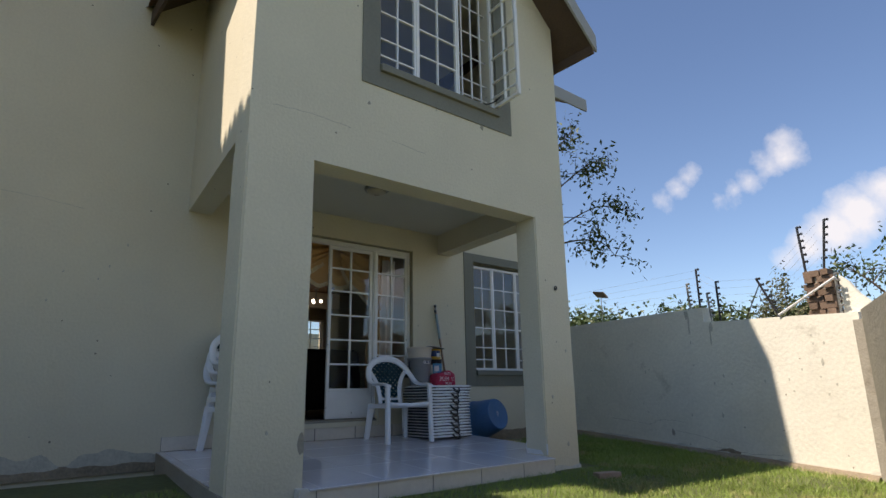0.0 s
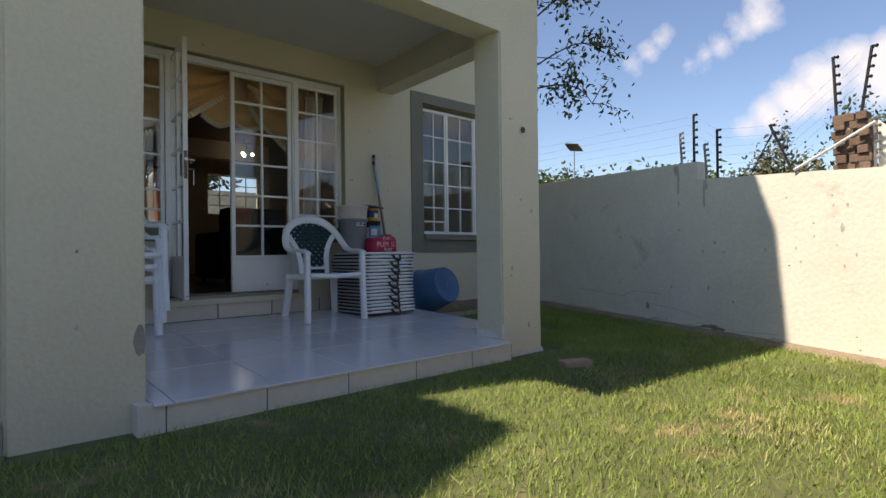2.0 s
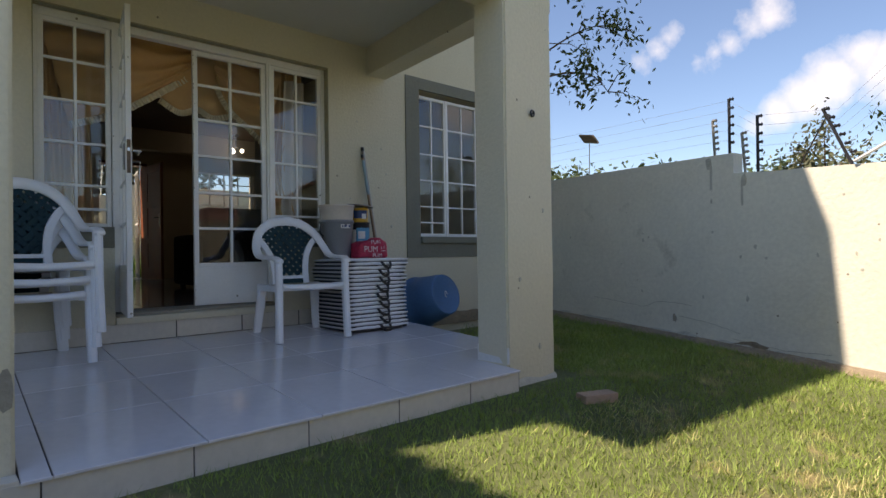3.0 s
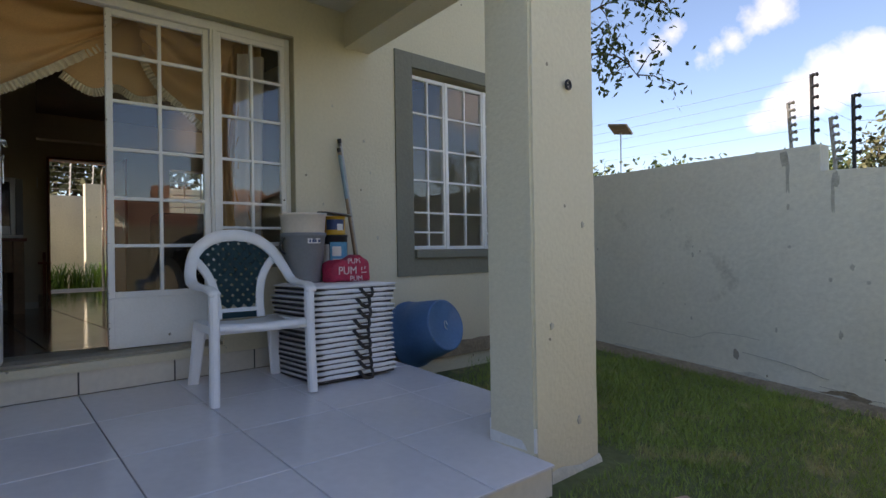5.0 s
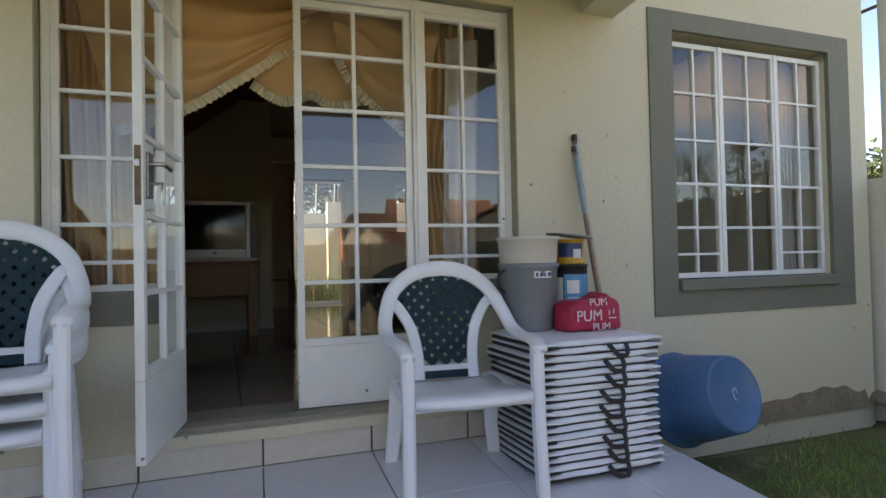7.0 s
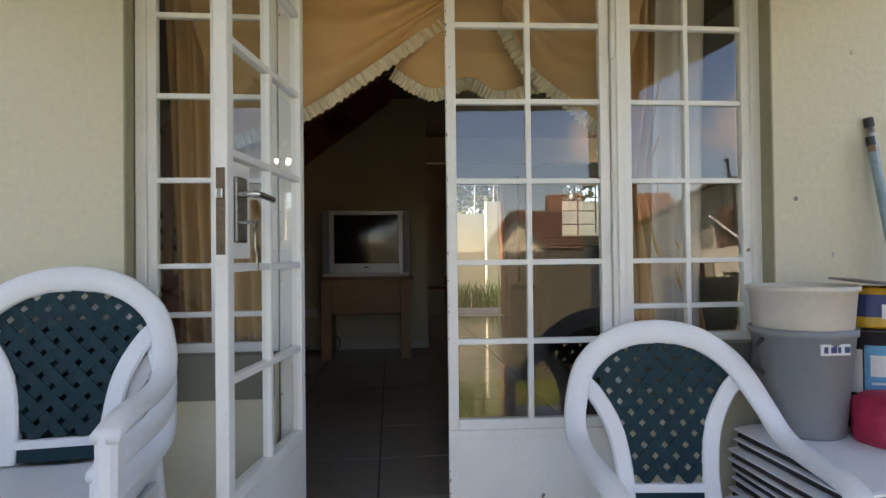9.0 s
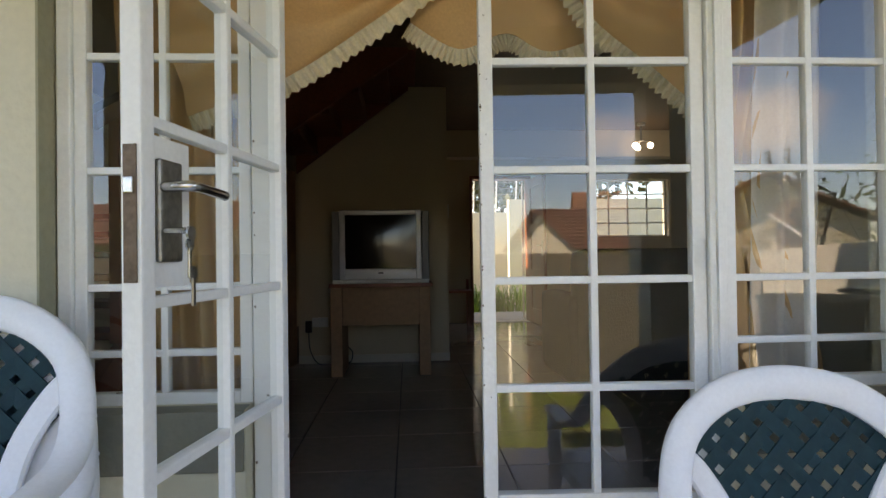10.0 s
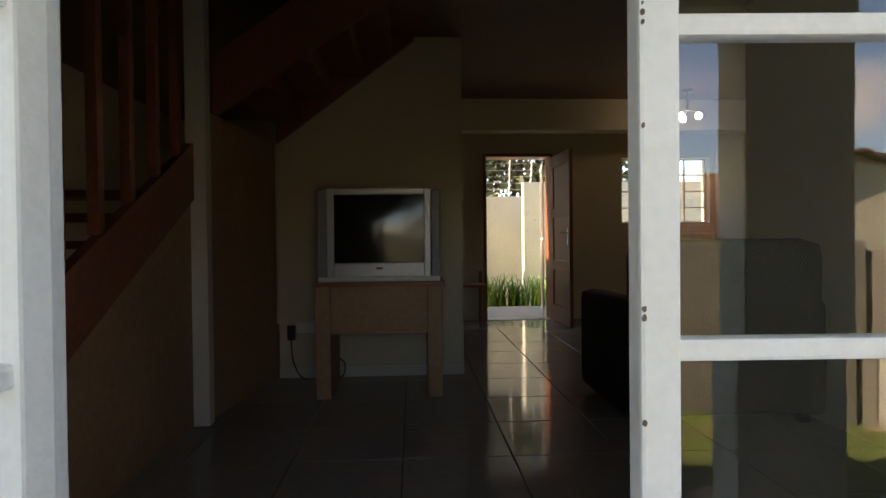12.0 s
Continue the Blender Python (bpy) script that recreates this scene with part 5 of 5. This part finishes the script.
def wires():
    t = thing("fence_wires", bw_x(-1) + 0.1, -1.0, 1.41, "thin strained electric fence wires above the wall", "wire")
    o = Vector((bw_x(-1) + 0.1, -1.0, 1.41))
    for k in range(5):
        z = 0.14 + 0.085 * k
        bm = B()
        sweep(bm, [Vector((bw_x(0.6) + 0.09, 0.6, 1.41 + z)) - o, Vector((bw_x(-2.46) + 0.09, -2.46, 1.40 + z)) - o, Vector((bw_x(-2.7) + 0.09, -2.7, 1.225 + z)) - o, Vector((bw_x(-3.3) + 0.09, -3.3, 1.2 + z * 0.9)) - o, Vector((bw_x(-3.88) + 0.09, -3.88, 1.62 + z)) - o], ring(0.0009, 4))
        part("wire", bm, IRON, t)
    bm = B()
    sweep(bm, [Vector((bw_x(-3.0) + 0.1, -3.0, 1.2)) - o, Vector((bw_x(-3.2) + 0.1, -3.22, 1.6)) - o], ring(0.006, 6))
    part("stay", bm, BLACK, t)
    bm = B()
    sweep(bm, [Vector((bw_x(-3.42) - 0.02, -3.42, 1.21)) - o, Vector((bw_x(-3.95) + 0.02, -4.0, 1.52)) - o], ring(0.012, 6))
    part("conduit", bm, CAN_WHITE, t, "white plastic conduit")


wires()


def pier():
    t = thing("brick_pier", 3.70, -3.84, 1.16, "broken brick pier with flaking white paint on the wall corner", "pier")
    t.scale = (0.72, 0.72, 0.92)
    for r in range(7):
        for k, (x, y, rz) in enumerate(((-0.09, -0.09, 0), (0.11, -0.06, 90), (0.09, 0.12, 0), (-0.1, 0.1, 90))):
            if r == 6 and k in (1,):
                continue
            bm = B()
            box(bm, -0.105, 0.105, -0.05, 0.05, 0, 0.068, 0.006)
            ob = part("brick", bm, BRICK, t)
            ob.matrix_basis = pose((x, -x)[r % 2] + random.uniform(-0.01, 0.01), y + random.uniform(-0.01, 0.01), 0.003 + 0.073 * r, 0, 0, rz + random.uniform(-4, 4))
    bm = B()
    box(bm, -0.1, 0.1, -0.1, 0.1, -0.02, 0.47)
    part("mortar_core", bm, CONCRETE, t)
    bm = B()
    prism(bm, [(-0.02, -0.55, 0.0), (-0.02, -0.2, 0.0), (-0.02, -0.2, 0.44), (-0.02, -0.3, 0.36), (-0.02, -0.4, 0.22), (-0.02, -0.52, 0.12)], (0.14, 0, 0))
    part("painted_rubble", bm, WALL_PAINT, t)


pier()


def blot(name, at, half, mat, label, k, axis="x"):
    """Thin uneven patch on a wall: at (x, y, z), half (width, height)."""
    bm = B()
    pts = []
    n = 22
    for i in range(n):
        a = 2 * math.pi * i / n
        r = 1 + 0.55 * noise.noise((math.cos(a) * 1.7 + k * 5.3, math.sin(a) * 1.7, k)) + 0.2 * noise.noise((math.cos(a) * 6 + k, math.sin(a) * 6, 2))
        u, v = half[0] * r * math.cos(a), half[1] * r * math.sin(a)
        if axis == "x":
            pts.append((bw_x(at[1] + u) - 0.003, at[1] + u, at[2] + v))
        else:
            pts.append((at[0] + u, at[1] - 0.003, at[2] + v))
    prism(bm, pts, (0.006, 0, 0) if axis == "x" else (0, 0.006, 0))
    setting(name, bm, mat, label)


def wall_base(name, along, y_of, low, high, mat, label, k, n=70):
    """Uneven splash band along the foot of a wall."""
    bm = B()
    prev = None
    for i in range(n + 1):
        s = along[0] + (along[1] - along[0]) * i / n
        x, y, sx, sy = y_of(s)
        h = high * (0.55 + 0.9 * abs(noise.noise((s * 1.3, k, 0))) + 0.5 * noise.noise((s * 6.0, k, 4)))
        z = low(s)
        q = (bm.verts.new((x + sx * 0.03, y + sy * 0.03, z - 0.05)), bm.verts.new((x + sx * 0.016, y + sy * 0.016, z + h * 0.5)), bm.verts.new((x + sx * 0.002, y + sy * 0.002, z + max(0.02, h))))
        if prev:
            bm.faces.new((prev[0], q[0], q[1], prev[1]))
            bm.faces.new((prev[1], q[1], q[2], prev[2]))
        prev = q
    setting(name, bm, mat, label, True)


def soil_strip():
    """Bare soil along the foot of the boundary wall, on the ground."""
    bm = B()
    prev = None
    for i in range(61):
        y = 0.0 - 4.1 * i / 60
        w = 0.10 + 0.11 * abs(noise.noise((y * 2.1, 5, 0))) + 0.05 * noise.noise((y * 9, 5, 1))
        x = bw_x(y)
        z = ground_z(x, y) + 0.022
        q = (bm.verts.new((x + 0.01, y, z + 0.03)), bm.verts.new((x - w * 0.6, y, z + 0.012)), bm.verts.new((x - w, y, z - 0.03)))
        if prev:
            bm.faces.new((prev[0], q[0], q[1], prev[1]))
            bm.faces.new((prev[1], q[1], q[2], prev[2]))
        prev = q
    setting("soil_trim", bm, DIRT, "strip of bare soil along the boundary wall", True)


def wall_marks():
    wall_base("wall_foot_trim", (0.0, -4.1), lambda s: (bw_x(s), s, -1, 0), lambda s: ground_z(0, s), 0.085, DAMP, "flaking damp plaster at the foot of the boundary wall", 1.0)
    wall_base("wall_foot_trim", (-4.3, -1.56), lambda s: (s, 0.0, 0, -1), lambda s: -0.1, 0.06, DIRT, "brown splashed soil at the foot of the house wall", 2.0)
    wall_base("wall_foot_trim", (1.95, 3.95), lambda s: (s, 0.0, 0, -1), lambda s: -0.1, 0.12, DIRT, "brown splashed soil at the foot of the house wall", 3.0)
    wall_base("pillar_foot_trim", (1.25, 1.70), lambda s: (s, -2.138, 0, -1), lambda s: ground_z(0, -2.14), 0.05, DAMP, "chipped damp plaster at the pillar foot", 4.0, 20)
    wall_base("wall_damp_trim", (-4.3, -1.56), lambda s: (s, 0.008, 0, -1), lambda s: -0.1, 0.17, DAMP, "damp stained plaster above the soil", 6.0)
    soil_strip()
    for y, z, w, h, k in ((-2.33, 1.24, 0.013, 0.13, 1), (-2.60, 1.07, 0.011, 0.13, 2), (-2.62, 1.17, 0.02, 0.05, 6), (-2.31, 1.34, 0.03, 0.05, 7)):
        blot("stain_trim", (0, y, z), (w, h), DAMP, "run-down stain below a fence post", k)
    blot("stain_trim", (0, -1.95, -0.04), (0.022, 0.038), CONCRETE, "broken-out hole in the plaster", 3)
    blot("stain_trim", (0, -2.63, -0.23), (0.16, 0.05), DIRT, "flaked plaster patch near the ground", 5)
    rng = random.Random(12)
    for k in range(26):
        y, z = rng.uniform(-3.9, -0.6), rng.uniform(0.15, 1.05)
        r = rng.uniform(0.006, 0.014)
        blot("stain_trim", (0, y, z), (r, r * rng.uniform(0.8, 2.2)), DAMP, "small pit in the plaster", 10 + k)
    for k in range(12):
        x, z = rng.choice((rng.uniform(-3.6, -1.8), rng.uniform(1.35, 2.1))), rng.uniform(0.3, 2.0)
        r = rng.uniform(0.005, 0.011)
        blot("stain_trim", (x, 0.0, z), (r, r * 1.4), DAMP, "small pit in the plaster", 50 + k, "y")
    for x, z, r, k in ((-0.735, 2.80, 0.010, 80), (0.55, 2.96, 0.018, 81), (-1.47, 0.24, 0.008, 82), (1.60, 0.86, 0.008, 83), (1.36, 0.42, 0.011, 84), (1.55, -0.02, 0.012, 85)):
        blot("stain_trim", (x, -2.138, z), (r, r * 1.5), DAMP if k > 81 else CONCRETE, "small dark pit in the front plaster", k, "y")
    for y0, pts in ((-2.136, [(-1.55, 2.53), (-1.25, 2.55), (-0.85, 2.53)]), (-2.136, [(-0.5, 2.53), (-0.1, 2.50)]), (-0.001, [(-3.05, 2.18), (-2.7, 2.17), (-2.3, 2.12)])):
        path = []
        for (x0, z0), (x1, z1) in zip(pts, pts[1:]):
            for i in range(8):
                x, z = x0 + (x1 - x0) * i / 8, z0 + (z1 - z0) * i / 8
                path.append((x, y0, z + 0.01 * noise.noise((x * 17, z * 5, 2))))
        bm = B()
        sweep(bm, path, rect(0.003, 0.0025), (0, 0, 1))
        setting("crack_trim", bm, DAMP, "hairline crack in the house plaster")
    # hairline cracks
    for pts in ([(-1.0, 0.11), (-1.35, 0.075), (-1.62, 0.045), (-1.75, 0.10), (-1.95, 0.105), (-2.15, 0.08)], [(-2.0, -0.02), (-2.3, -0.06), (-2.6, -0.13)], [(-2.5, -0.17), (-2.9, -0.22), (-3.3, -0.21)]):
        path = []
        for (y0, z0), (y1, z1) in zip(pts, pts[1:]):
            for i in range(8):
                y, z = y0 + (y1 - y0) * i / 8, z0 + (z1 - z0) * i / 8
                path.append((bw_x(y) - 0.001, y, z + 0.012 * noise.noise((y * 18, z * 5, 1))))
        bm = B()
        sweep(bm, path, rect(0.006, 0.003), (0, 0, 1))
        setting("crack_trim", bm, CONCRETE, "hairline crack in the boundary plaster")


wall_marks()


def loose_brick():
    t = thing("loose_brick", 1.45, -2.62, ground_z(0, -2.62) - 0.008, "weathered clay brick lying on the lawn", "brick", -22)
    bm = B()
    box(bm, -0.11, 0.11, -0.052, 0.052, -0.012, 0.058, 0.007)
    part("body", bm, PINK_BRICK, t)


loose_brick()


def flood_lamp():
    t = thing("wall_floodlight", bw_x(-0.88) + 0.1, -0.886, 1.41, "flat solar floodlight panel on a thin bracket", "floodlight")
    bm = B()
    sweep(bm, [(0, 0, -0.02), (0.01, 0, 0.38)], ring(0.005, 8), (0, 1, 0))
    part("bracket", bm, IRON, t)
    bm = B()
    box(bm, -0.065, 0.065, -0.10, 0.10, -0.01, 0.01, 0.004)
    p = part("panel", bm, POLE_WOOD, t)
    p.matrix_basis = pose(0, 0, 0.41, 12, 32, 0)


flood_lamp()


# ---- plants ----
def leaf_quads(bm, centre, n, spread, size, droop=0.3):
    for _ in range(n):
        c = Vector(centre) + Vector((random.gauss(0, spread[0]), random.gauss(0, spread[1]), random.gauss(0, spread[2])))
        d = Vector((random.uniform(-1, 1), random.uniform(-1, 1), random.uniform(-1, 0.5) - droop)).normalized()
        s = d.cross(Vector((random.uniform(-1, 1), random.uniform(-1, 1), random.uniform(-1, 1)))).normalized()
        L = size * random.uniform(0.6, 1.3)
        w = L * 0.22
        vs = [bm.verts.new(c), bm.verts.new(c + d * L * 0.5 + s * w), bm.verts.new(c + d * L), bm.verts.new(c + d * L * 0.5 - s * w)]
        bm.faces.new(vs)


def tree(name, base, limbs, label, leaf_n, spread, size, mat, trunk_r=0.09, reach=0.5):
    t = thing(name, base[0], base[1], base[2], label, "tree")
    o = Vector(base)
    bm = B()
    ends = []
    for k, limb in enumerate(limbs):
        pts = smooth_path([Vector(p) - o for p in limb], 6)
        n = len(pts)
        r0 = trunk_r if k == 0 else trunk_r * 0.4
        sweep(bm, pts, ring(1.0, 7), (0.3, 1, 0.1), [max(0.006, r0 * (1 - 0.85 * i / (n - 1))) for i in range(n)])
        for i in range(n // 2, n, 2):
            for _ in range(2):
                d = Vector((random.uniform(-1, 1), random.uniform(-1, 1), random.uniform(-0.7, 0.6))) * random.uniform(0.4 * reach, reach)
                e = pts[i] + d
                sweep(bm, [pts[i], pts[i] + d * 0.5 + Vector((0, 0, 0.04)), e], ring(1.0, 5), (0.3, 1, 0.1), [0.009, 0.006, 0.003])
                ends.append(e)
                ends.append(pts[i] + d * 0.6)
    part("trunk", bm, BARK, t, "", True)
    bm = B()
    for e in ends:
        leaf_quads(bm, e, leaf_n, spread, size)
    part("crown", bm, mat, t)
    return t


tree("street_tree", (5.7, 3.18, -0.2), [[(5.7, 3.18, -0.2), (5.7, 2.98, 2.2), (5.6, 2.28, 4.0), (5.4, 1.68, 5.4)],
                                       [(5.7, 2.68, 2.9), (5.7, 1.28, 3.5), (5.55, 0.08, 3.7), (5.4, -0.67, 3.4)],
                                       [(5.65, 2.28, 3.7), (5.6, 0.98, 4.3), (5.4, -0.02, 4.5), (5.25, -0.47, 4.2)],
                                       [(5.7, 1.88, 3.2), (5.6, 0.68, 3.2), (5.45, -0.02, 3.0), (5.35, -0.37, 2.65)],
                                       [(5.6, 2.08, 4.2), (5.4, 0.78, 5.0), (5.1, 0.18, 5.1)]],
     "sparse small-leaved tree reaching past the house corner", 15, (0.09, 0.09, 0.12), 0.095, LEAF, 0.055)
tree("garden_tree", (7.2, -3.9, -0.3), [[(7.2, -3.9, -0.3), (7.1, -3.9, 1.4), (7.0, -3.8, 2.4)], [(7.1, -3.9, 1.3), (6.9, -3.5, 1.9), (6.8, -3.25, 2.15)], [(7.1, -3.9, 1.5), (7.0, -4.3, 2.2), (6.9, -4.7, 2.5)]],
     "leafy garden tree behind the boundary wall", 22, (0.12, 0.12, 0.12), 0.08, LEAF, 0.06, 0.36)
tree("conifer_shrub", (6.3, -2.55, -0.3), [[(6.3, -2.55, -0.3), (6.3, -2.55, 1.0), (6.3, -2.55, 1.95)], [(6.3, -2.55, 0.9), (6.25, -2.4, 1.4), (6.25, -2.35, 1.7)], [(6.3, -2.55, 0.8), (6.3, -2.75, 1.3), (6.3, -2.8, 1.6)]],
     "thin olive-green shrub behind the boundary wall", 26, (0.06, 0.06, 0.13), 0.07, LEAF_DRY, 0.03, 0.16)


def hedge(name, pts, n, spread, size, mat, label, trunks=False):
    t = thing(name, pts[0][0], pts[0][1], -0.3, label, "hedge")
    bm = B()
    o = Vector((pts[0][0], pts[0][1], -0.3))
    for p in pts:
        leaf_quads(bm, Vector(p) - o, n, spread, size, 0.0)
    tagged(part("foliage", bm, mat, t), "", "", "", "stuff")
    for p in pts if trunks else ():
        bm = B()
        q = Vector(p) - o
        sweep(bm, [Vector((q.x, q.y, -0.3)), q], ring(0.09, 7), (0, 1, 0), [1.0, 0.4])
        part("trunk", bm, BARK, t)


hedge("far_hedge", [(17.0 + 1.0 * k, 10.6 - 1.35 * k, 2.9 + 0.4 * math.sin(k * 2.3)) for k in range(9)], 1100, (0.75, 0.75, 0.36), 0.26, LEAF, "far row of green garden trees", True)
hedge("wall_weeds", [(bw_x(-2.8 - 0.12 * k) + 0.5, -2.8 - 0.12 * k, 1.18 + 0.06 * math.sin(k * 3)) for k in range(11)], 26, (0.1, 0.08, 0.12), 0.05, LEAF_DRY, "wispy weeds growing behind the wall top")
hedge("north_trees", [(-1.5 + 0.55 * (k % 12), 12.2 + 0.9 * (k // 12), 2.9 + 1.3 * (k // 12) + 0.4 * math.sin(k * 1.9)) for k in range(24)], 620, (0.45, 0.5, 0.7), 0.22, LEAF_DRY, "trees beyond the wall outside the entrance", True)


def strap_clump(x, y, n):
    t = thing("strap_leaf_clump", x, y, 0.12, "clump of long green strap-leaved plants by the entrance", "plant", 0, "entrance plants")
    bm = B()
    for _ in range(n):
        a = random.uniform(0, 2 * math.pi)
        L, H = random.uniform(0.15, 0.42), random.uniform(0.35, 0.72)
        bx, by = random.gauss(0, 0.09), random.gauss(0, 0.09)
        side = Vector((-math.sin(a), math.cos(a), 0)) * 0.014
        prev = None
        for k in range(6):
            s = k / 5
            p = Vector((bx + math.cos(a) * L * s ** 1.4, by + math.sin(a) * L * s ** 1.4, H * (s * 1.6 - 0.85 * s * s)))
            w = side * (1 - 0.85 * s)
            q = (bm.verts.new(p - w), bm.verts.new(p + w))
            if prev:
                bm.faces.new((prev[0], prev[1], q[1], q[0]))
            prev = q
    part("leaves", bm, STRAP, t)


for k in range(9):
    strap_clump(0.55 + 0.27 * k, 8.9 + 0.25 * math.sin(k * 2.2), 70)


def paving():
    bm = B()
    box(bm, -1.0, 4.0, 7.08, 8.4, 0.0, 0.19)
    setting("pavement_entrance", bm, CONCRETE, "pale concrete paving outside the entrance")


paving()


# ---- houses beyond the lawn ----
def far_house(x, y, w, d, eave, ridge, mat, label, rz=0.0, along=True):
    h = thing("neighbour_house", x, y, -0.6, label, "house", rz)
    bm = B()
    box(bm, -w / 2, w / 2, -d / 2, d / 2, 0, eave + 0.6)
    part("wall", bm, PLASTER, h)
    bm = B()
    e, r = eave + 0.6, ridge + 0.6
    n = 26
    for s in (-1, 1):
        for k in range(12):
            u0, u1 = 1 - k / 12, 1 - (k + 1) / 12
            z0, z1 = e + (r - e) * k / 12 + 0.05, e + (r - e) * (k + 1) / 12
            if along:
                q = [(-w / 2 - 0.3, s * (d / 2 + 0.3) * u0, z0), (w / 2 + 0.3, s * (d / 2 + 0.3) * u0, z0), (w / 2 + 0.3, s * (d / 2 + 0.3) * u1, z1), (-w / 2 - 0.3, s * (d / 2 + 0.3) * u1, z1)]
            else:
                q = [(s * (w / 2 + 0.3) * u0, -d / 2 - 0.3, z0), (s * (w / 2 + 0.3) * u0, d / 2 + 0.3, z0), (s * (w / 2 + 0.3) * u1, d / 2 + 0.3, z1), (s * (w / 2 + 0.3) * u1, -d / 2 - 0.3, z1)]
            prism(bm, q, (0, 0, -0.05))
    part("roof", bm, mat, h)
    bm = B()
    if along:
        prism(bm, [(-w / 2, -d / 2, e), (-w / 2, d / 2, e), (-w / 2, 0, r - 0.1)], (w, 0, 0))
    else:
        prism(bm, [(-w / 2, -d / 2, e), (w / 2, -d / 2, e), (0, -d / 2, r - 0.1)], (0, d, 0))
    part("gable", bm, PLASTER, h)


far_house(5.4, -17.5, 5.0, 6, 1.25, 2.6, ROOF_TILE, "low cream house with brown tiled roof beyond the wall", -12)
far_house(9.0, -24, 6.5, 6, 1.9, 3.9, RED_TILE, "cream house with orange tiled roof in the distance", 8)
far_house(9.4, -14.5, 4.5, 6, 1.8, 3.0, ROOF_TILE, "pale gabled house with brown tiled roof", 20, False)
far_house(-9, -20, 8, 7, 1.6, 3.2, ROOF_TILE, "cream house with brown roof across the lawn", 10)
hedge("south_bushes", [(7.6 + 0.35 * k, -12.0 - 0.2 * k, 1.0 + 0.25 * math.sin(k * 2)) for k in range(5)], 200, (0.3, 0.3, 0.3), 0.12, LEAF, "round bushes beyond the lawn wall")
hedge("south_trees", [(14 + 1.5 * k, -19 + 0.9 * k, 2.2 + 0.6 * math.sin(k * 2)) for k in range(8)], 220, (0.8, 0.8, 0.8), 0.3, LEAF, "dark trees beyond the neighbouring houses")
for x in (0.9, 1.3, 1.75, 2.15):
    fence_post(x, 10.3, 1.98, 0.75, -0.22, WHITE, "white leaning electric fence post on the entrance wall")


def court_wires():
    t = thing("fence_wires", 0.2, 10.27, 1.98, "thin strained electric fence wires above the entrance wall", "wire")
    for k in range(6):
        bm = B()
        f = 0.2 + 0.15 * k
        sweep(bm, [(0, -0.22 * f, 0.75 * f), (2.0, -0.22 * f, 0.75 * f)], ring(0.003, 4))
        part("wire", bm, IRON, t)


court_wires()
for x in (-4.4, -2.0, 0.2, 2.2):
    fence_post(x, -4.3 + (x - 3.36) * 0.426, 1.14, 0.5, 0.0, IRON, "pale electric fence post on the lawn wall")


# ---- grass ----
def lawn():
    rng = np.random.default_rng(5)
    n = 190000
    x = rng.uniform(-3.6, 3.9, n)
    y = -1.0 - 5.4 * rng.uniform(0, 1, n) ** 0.85
    extra = int(n * 0.1)
    x[:extra] = rng.uniform(1.95, 3.95, extra)
    y[:extra] = rng.uniform(-2.6, -0.1, extra)
    keep = ~((x > -1.72) & (x < 1.86) & (y > -2.25)) & (y > -4.3 + (x - 3.3) * 0.426) & (x < 4.08 + 0.15 * y) & ~((x < -1.72) & (y > -1.2))
    keep &= ~((x > 1.9) & (y > -0.6 + 0.12 * np.sin(5 * x) + rng.normal(0, 0.08, n)))
    bare = np.sin(x * 3.1 + 1.3 * np.sin(y * 2.3)) * np.sin(y * 2.7 + 1.1 * np.sin(x * 1.9))
    keep &= rng.uniform(0, 1, n) > np.clip(bare - 0.45, 0, 1) * 1.2
    x, y = x[keep], y[keep]
    n = len(x)
    z = -0.1 + 0.065 * np.clip(y, -6.2, 0) - 0.012
    h = rng.uniform(0.018, 0.045, n)
    a = rng.uniform(0, 2 * np.pi, n)
    w = rng.uniform(0.0022, 0.0048, n)
    lean = rng.normal(0, 0.6, (n, 2)) * h[:, None]
    v = np.empty((n, 3, 3))
    v[:, 0] = np.stack([x - w * np.cos(a), y - w * np.sin(a), z], 1)
    v[:, 1] = np.stack([x + w * np.cos(a), y + w * np.sin(a), z], 1)
    v[:, 2] = np.stack([x + lean[:, 0], y + lean[:, 1], z + h + 0.012], 1)
    me = bpy.data.meshes.new("grass")
    me.from_pydata(v.reshape(-1, 3).tolist(), [], np.arange(n * 3).reshape(-1, 3).tolist())
    me.materials.append(BLADE)
    tagged(new("grass", me), "short green lawn grass on the house lawn", "grass", "", "stuff")
    dry = np.flatnonzero((np.sin(x * 2.3 + 2 * np.sin(y * 1.7)) * np.cos(y * 3.1 + np.sin(x * 2.9)) + rng.normal(0, 0.5, n) > 0.75) & (y < -2.7))
    v2 = v[dry] + np.array([0.004, 0.003, 0.001])
    m2 = bpy.data.meshes.new("dry_grass")
    m2.from_pydata(v2.reshape(-1, 3).tolist(), [], np.arange(len(dry) * 3).reshape(-1, 3).tolist())
    m2.materials.append(STRAW)
    tagged(new("dry_grass", m2), "dry straw-coloured grass in patches on the lawn", "grass", "", "stuff")


lawn()


# ---- pieces of floors ----
def room_tiles():
    base = bpy.data.objects["floor_room_base"]
    me = shared("floor_tile", 0.495, 0.495, 0.010)
    for i in range(-5, 8):
        for j in range(0, 14):
            x, y = 0.42 + 0.5 * i, 0.23 + 0.5 * j
            if x < -2.87 or x > 3.35 or y + 0.5 > 6.9:
                continue
            piece("floor_tile", me, ROOM_TILE, base, pose(x + 0.0025, y + 0.0025, 0.205))


patio_tiles()
room_tiles()
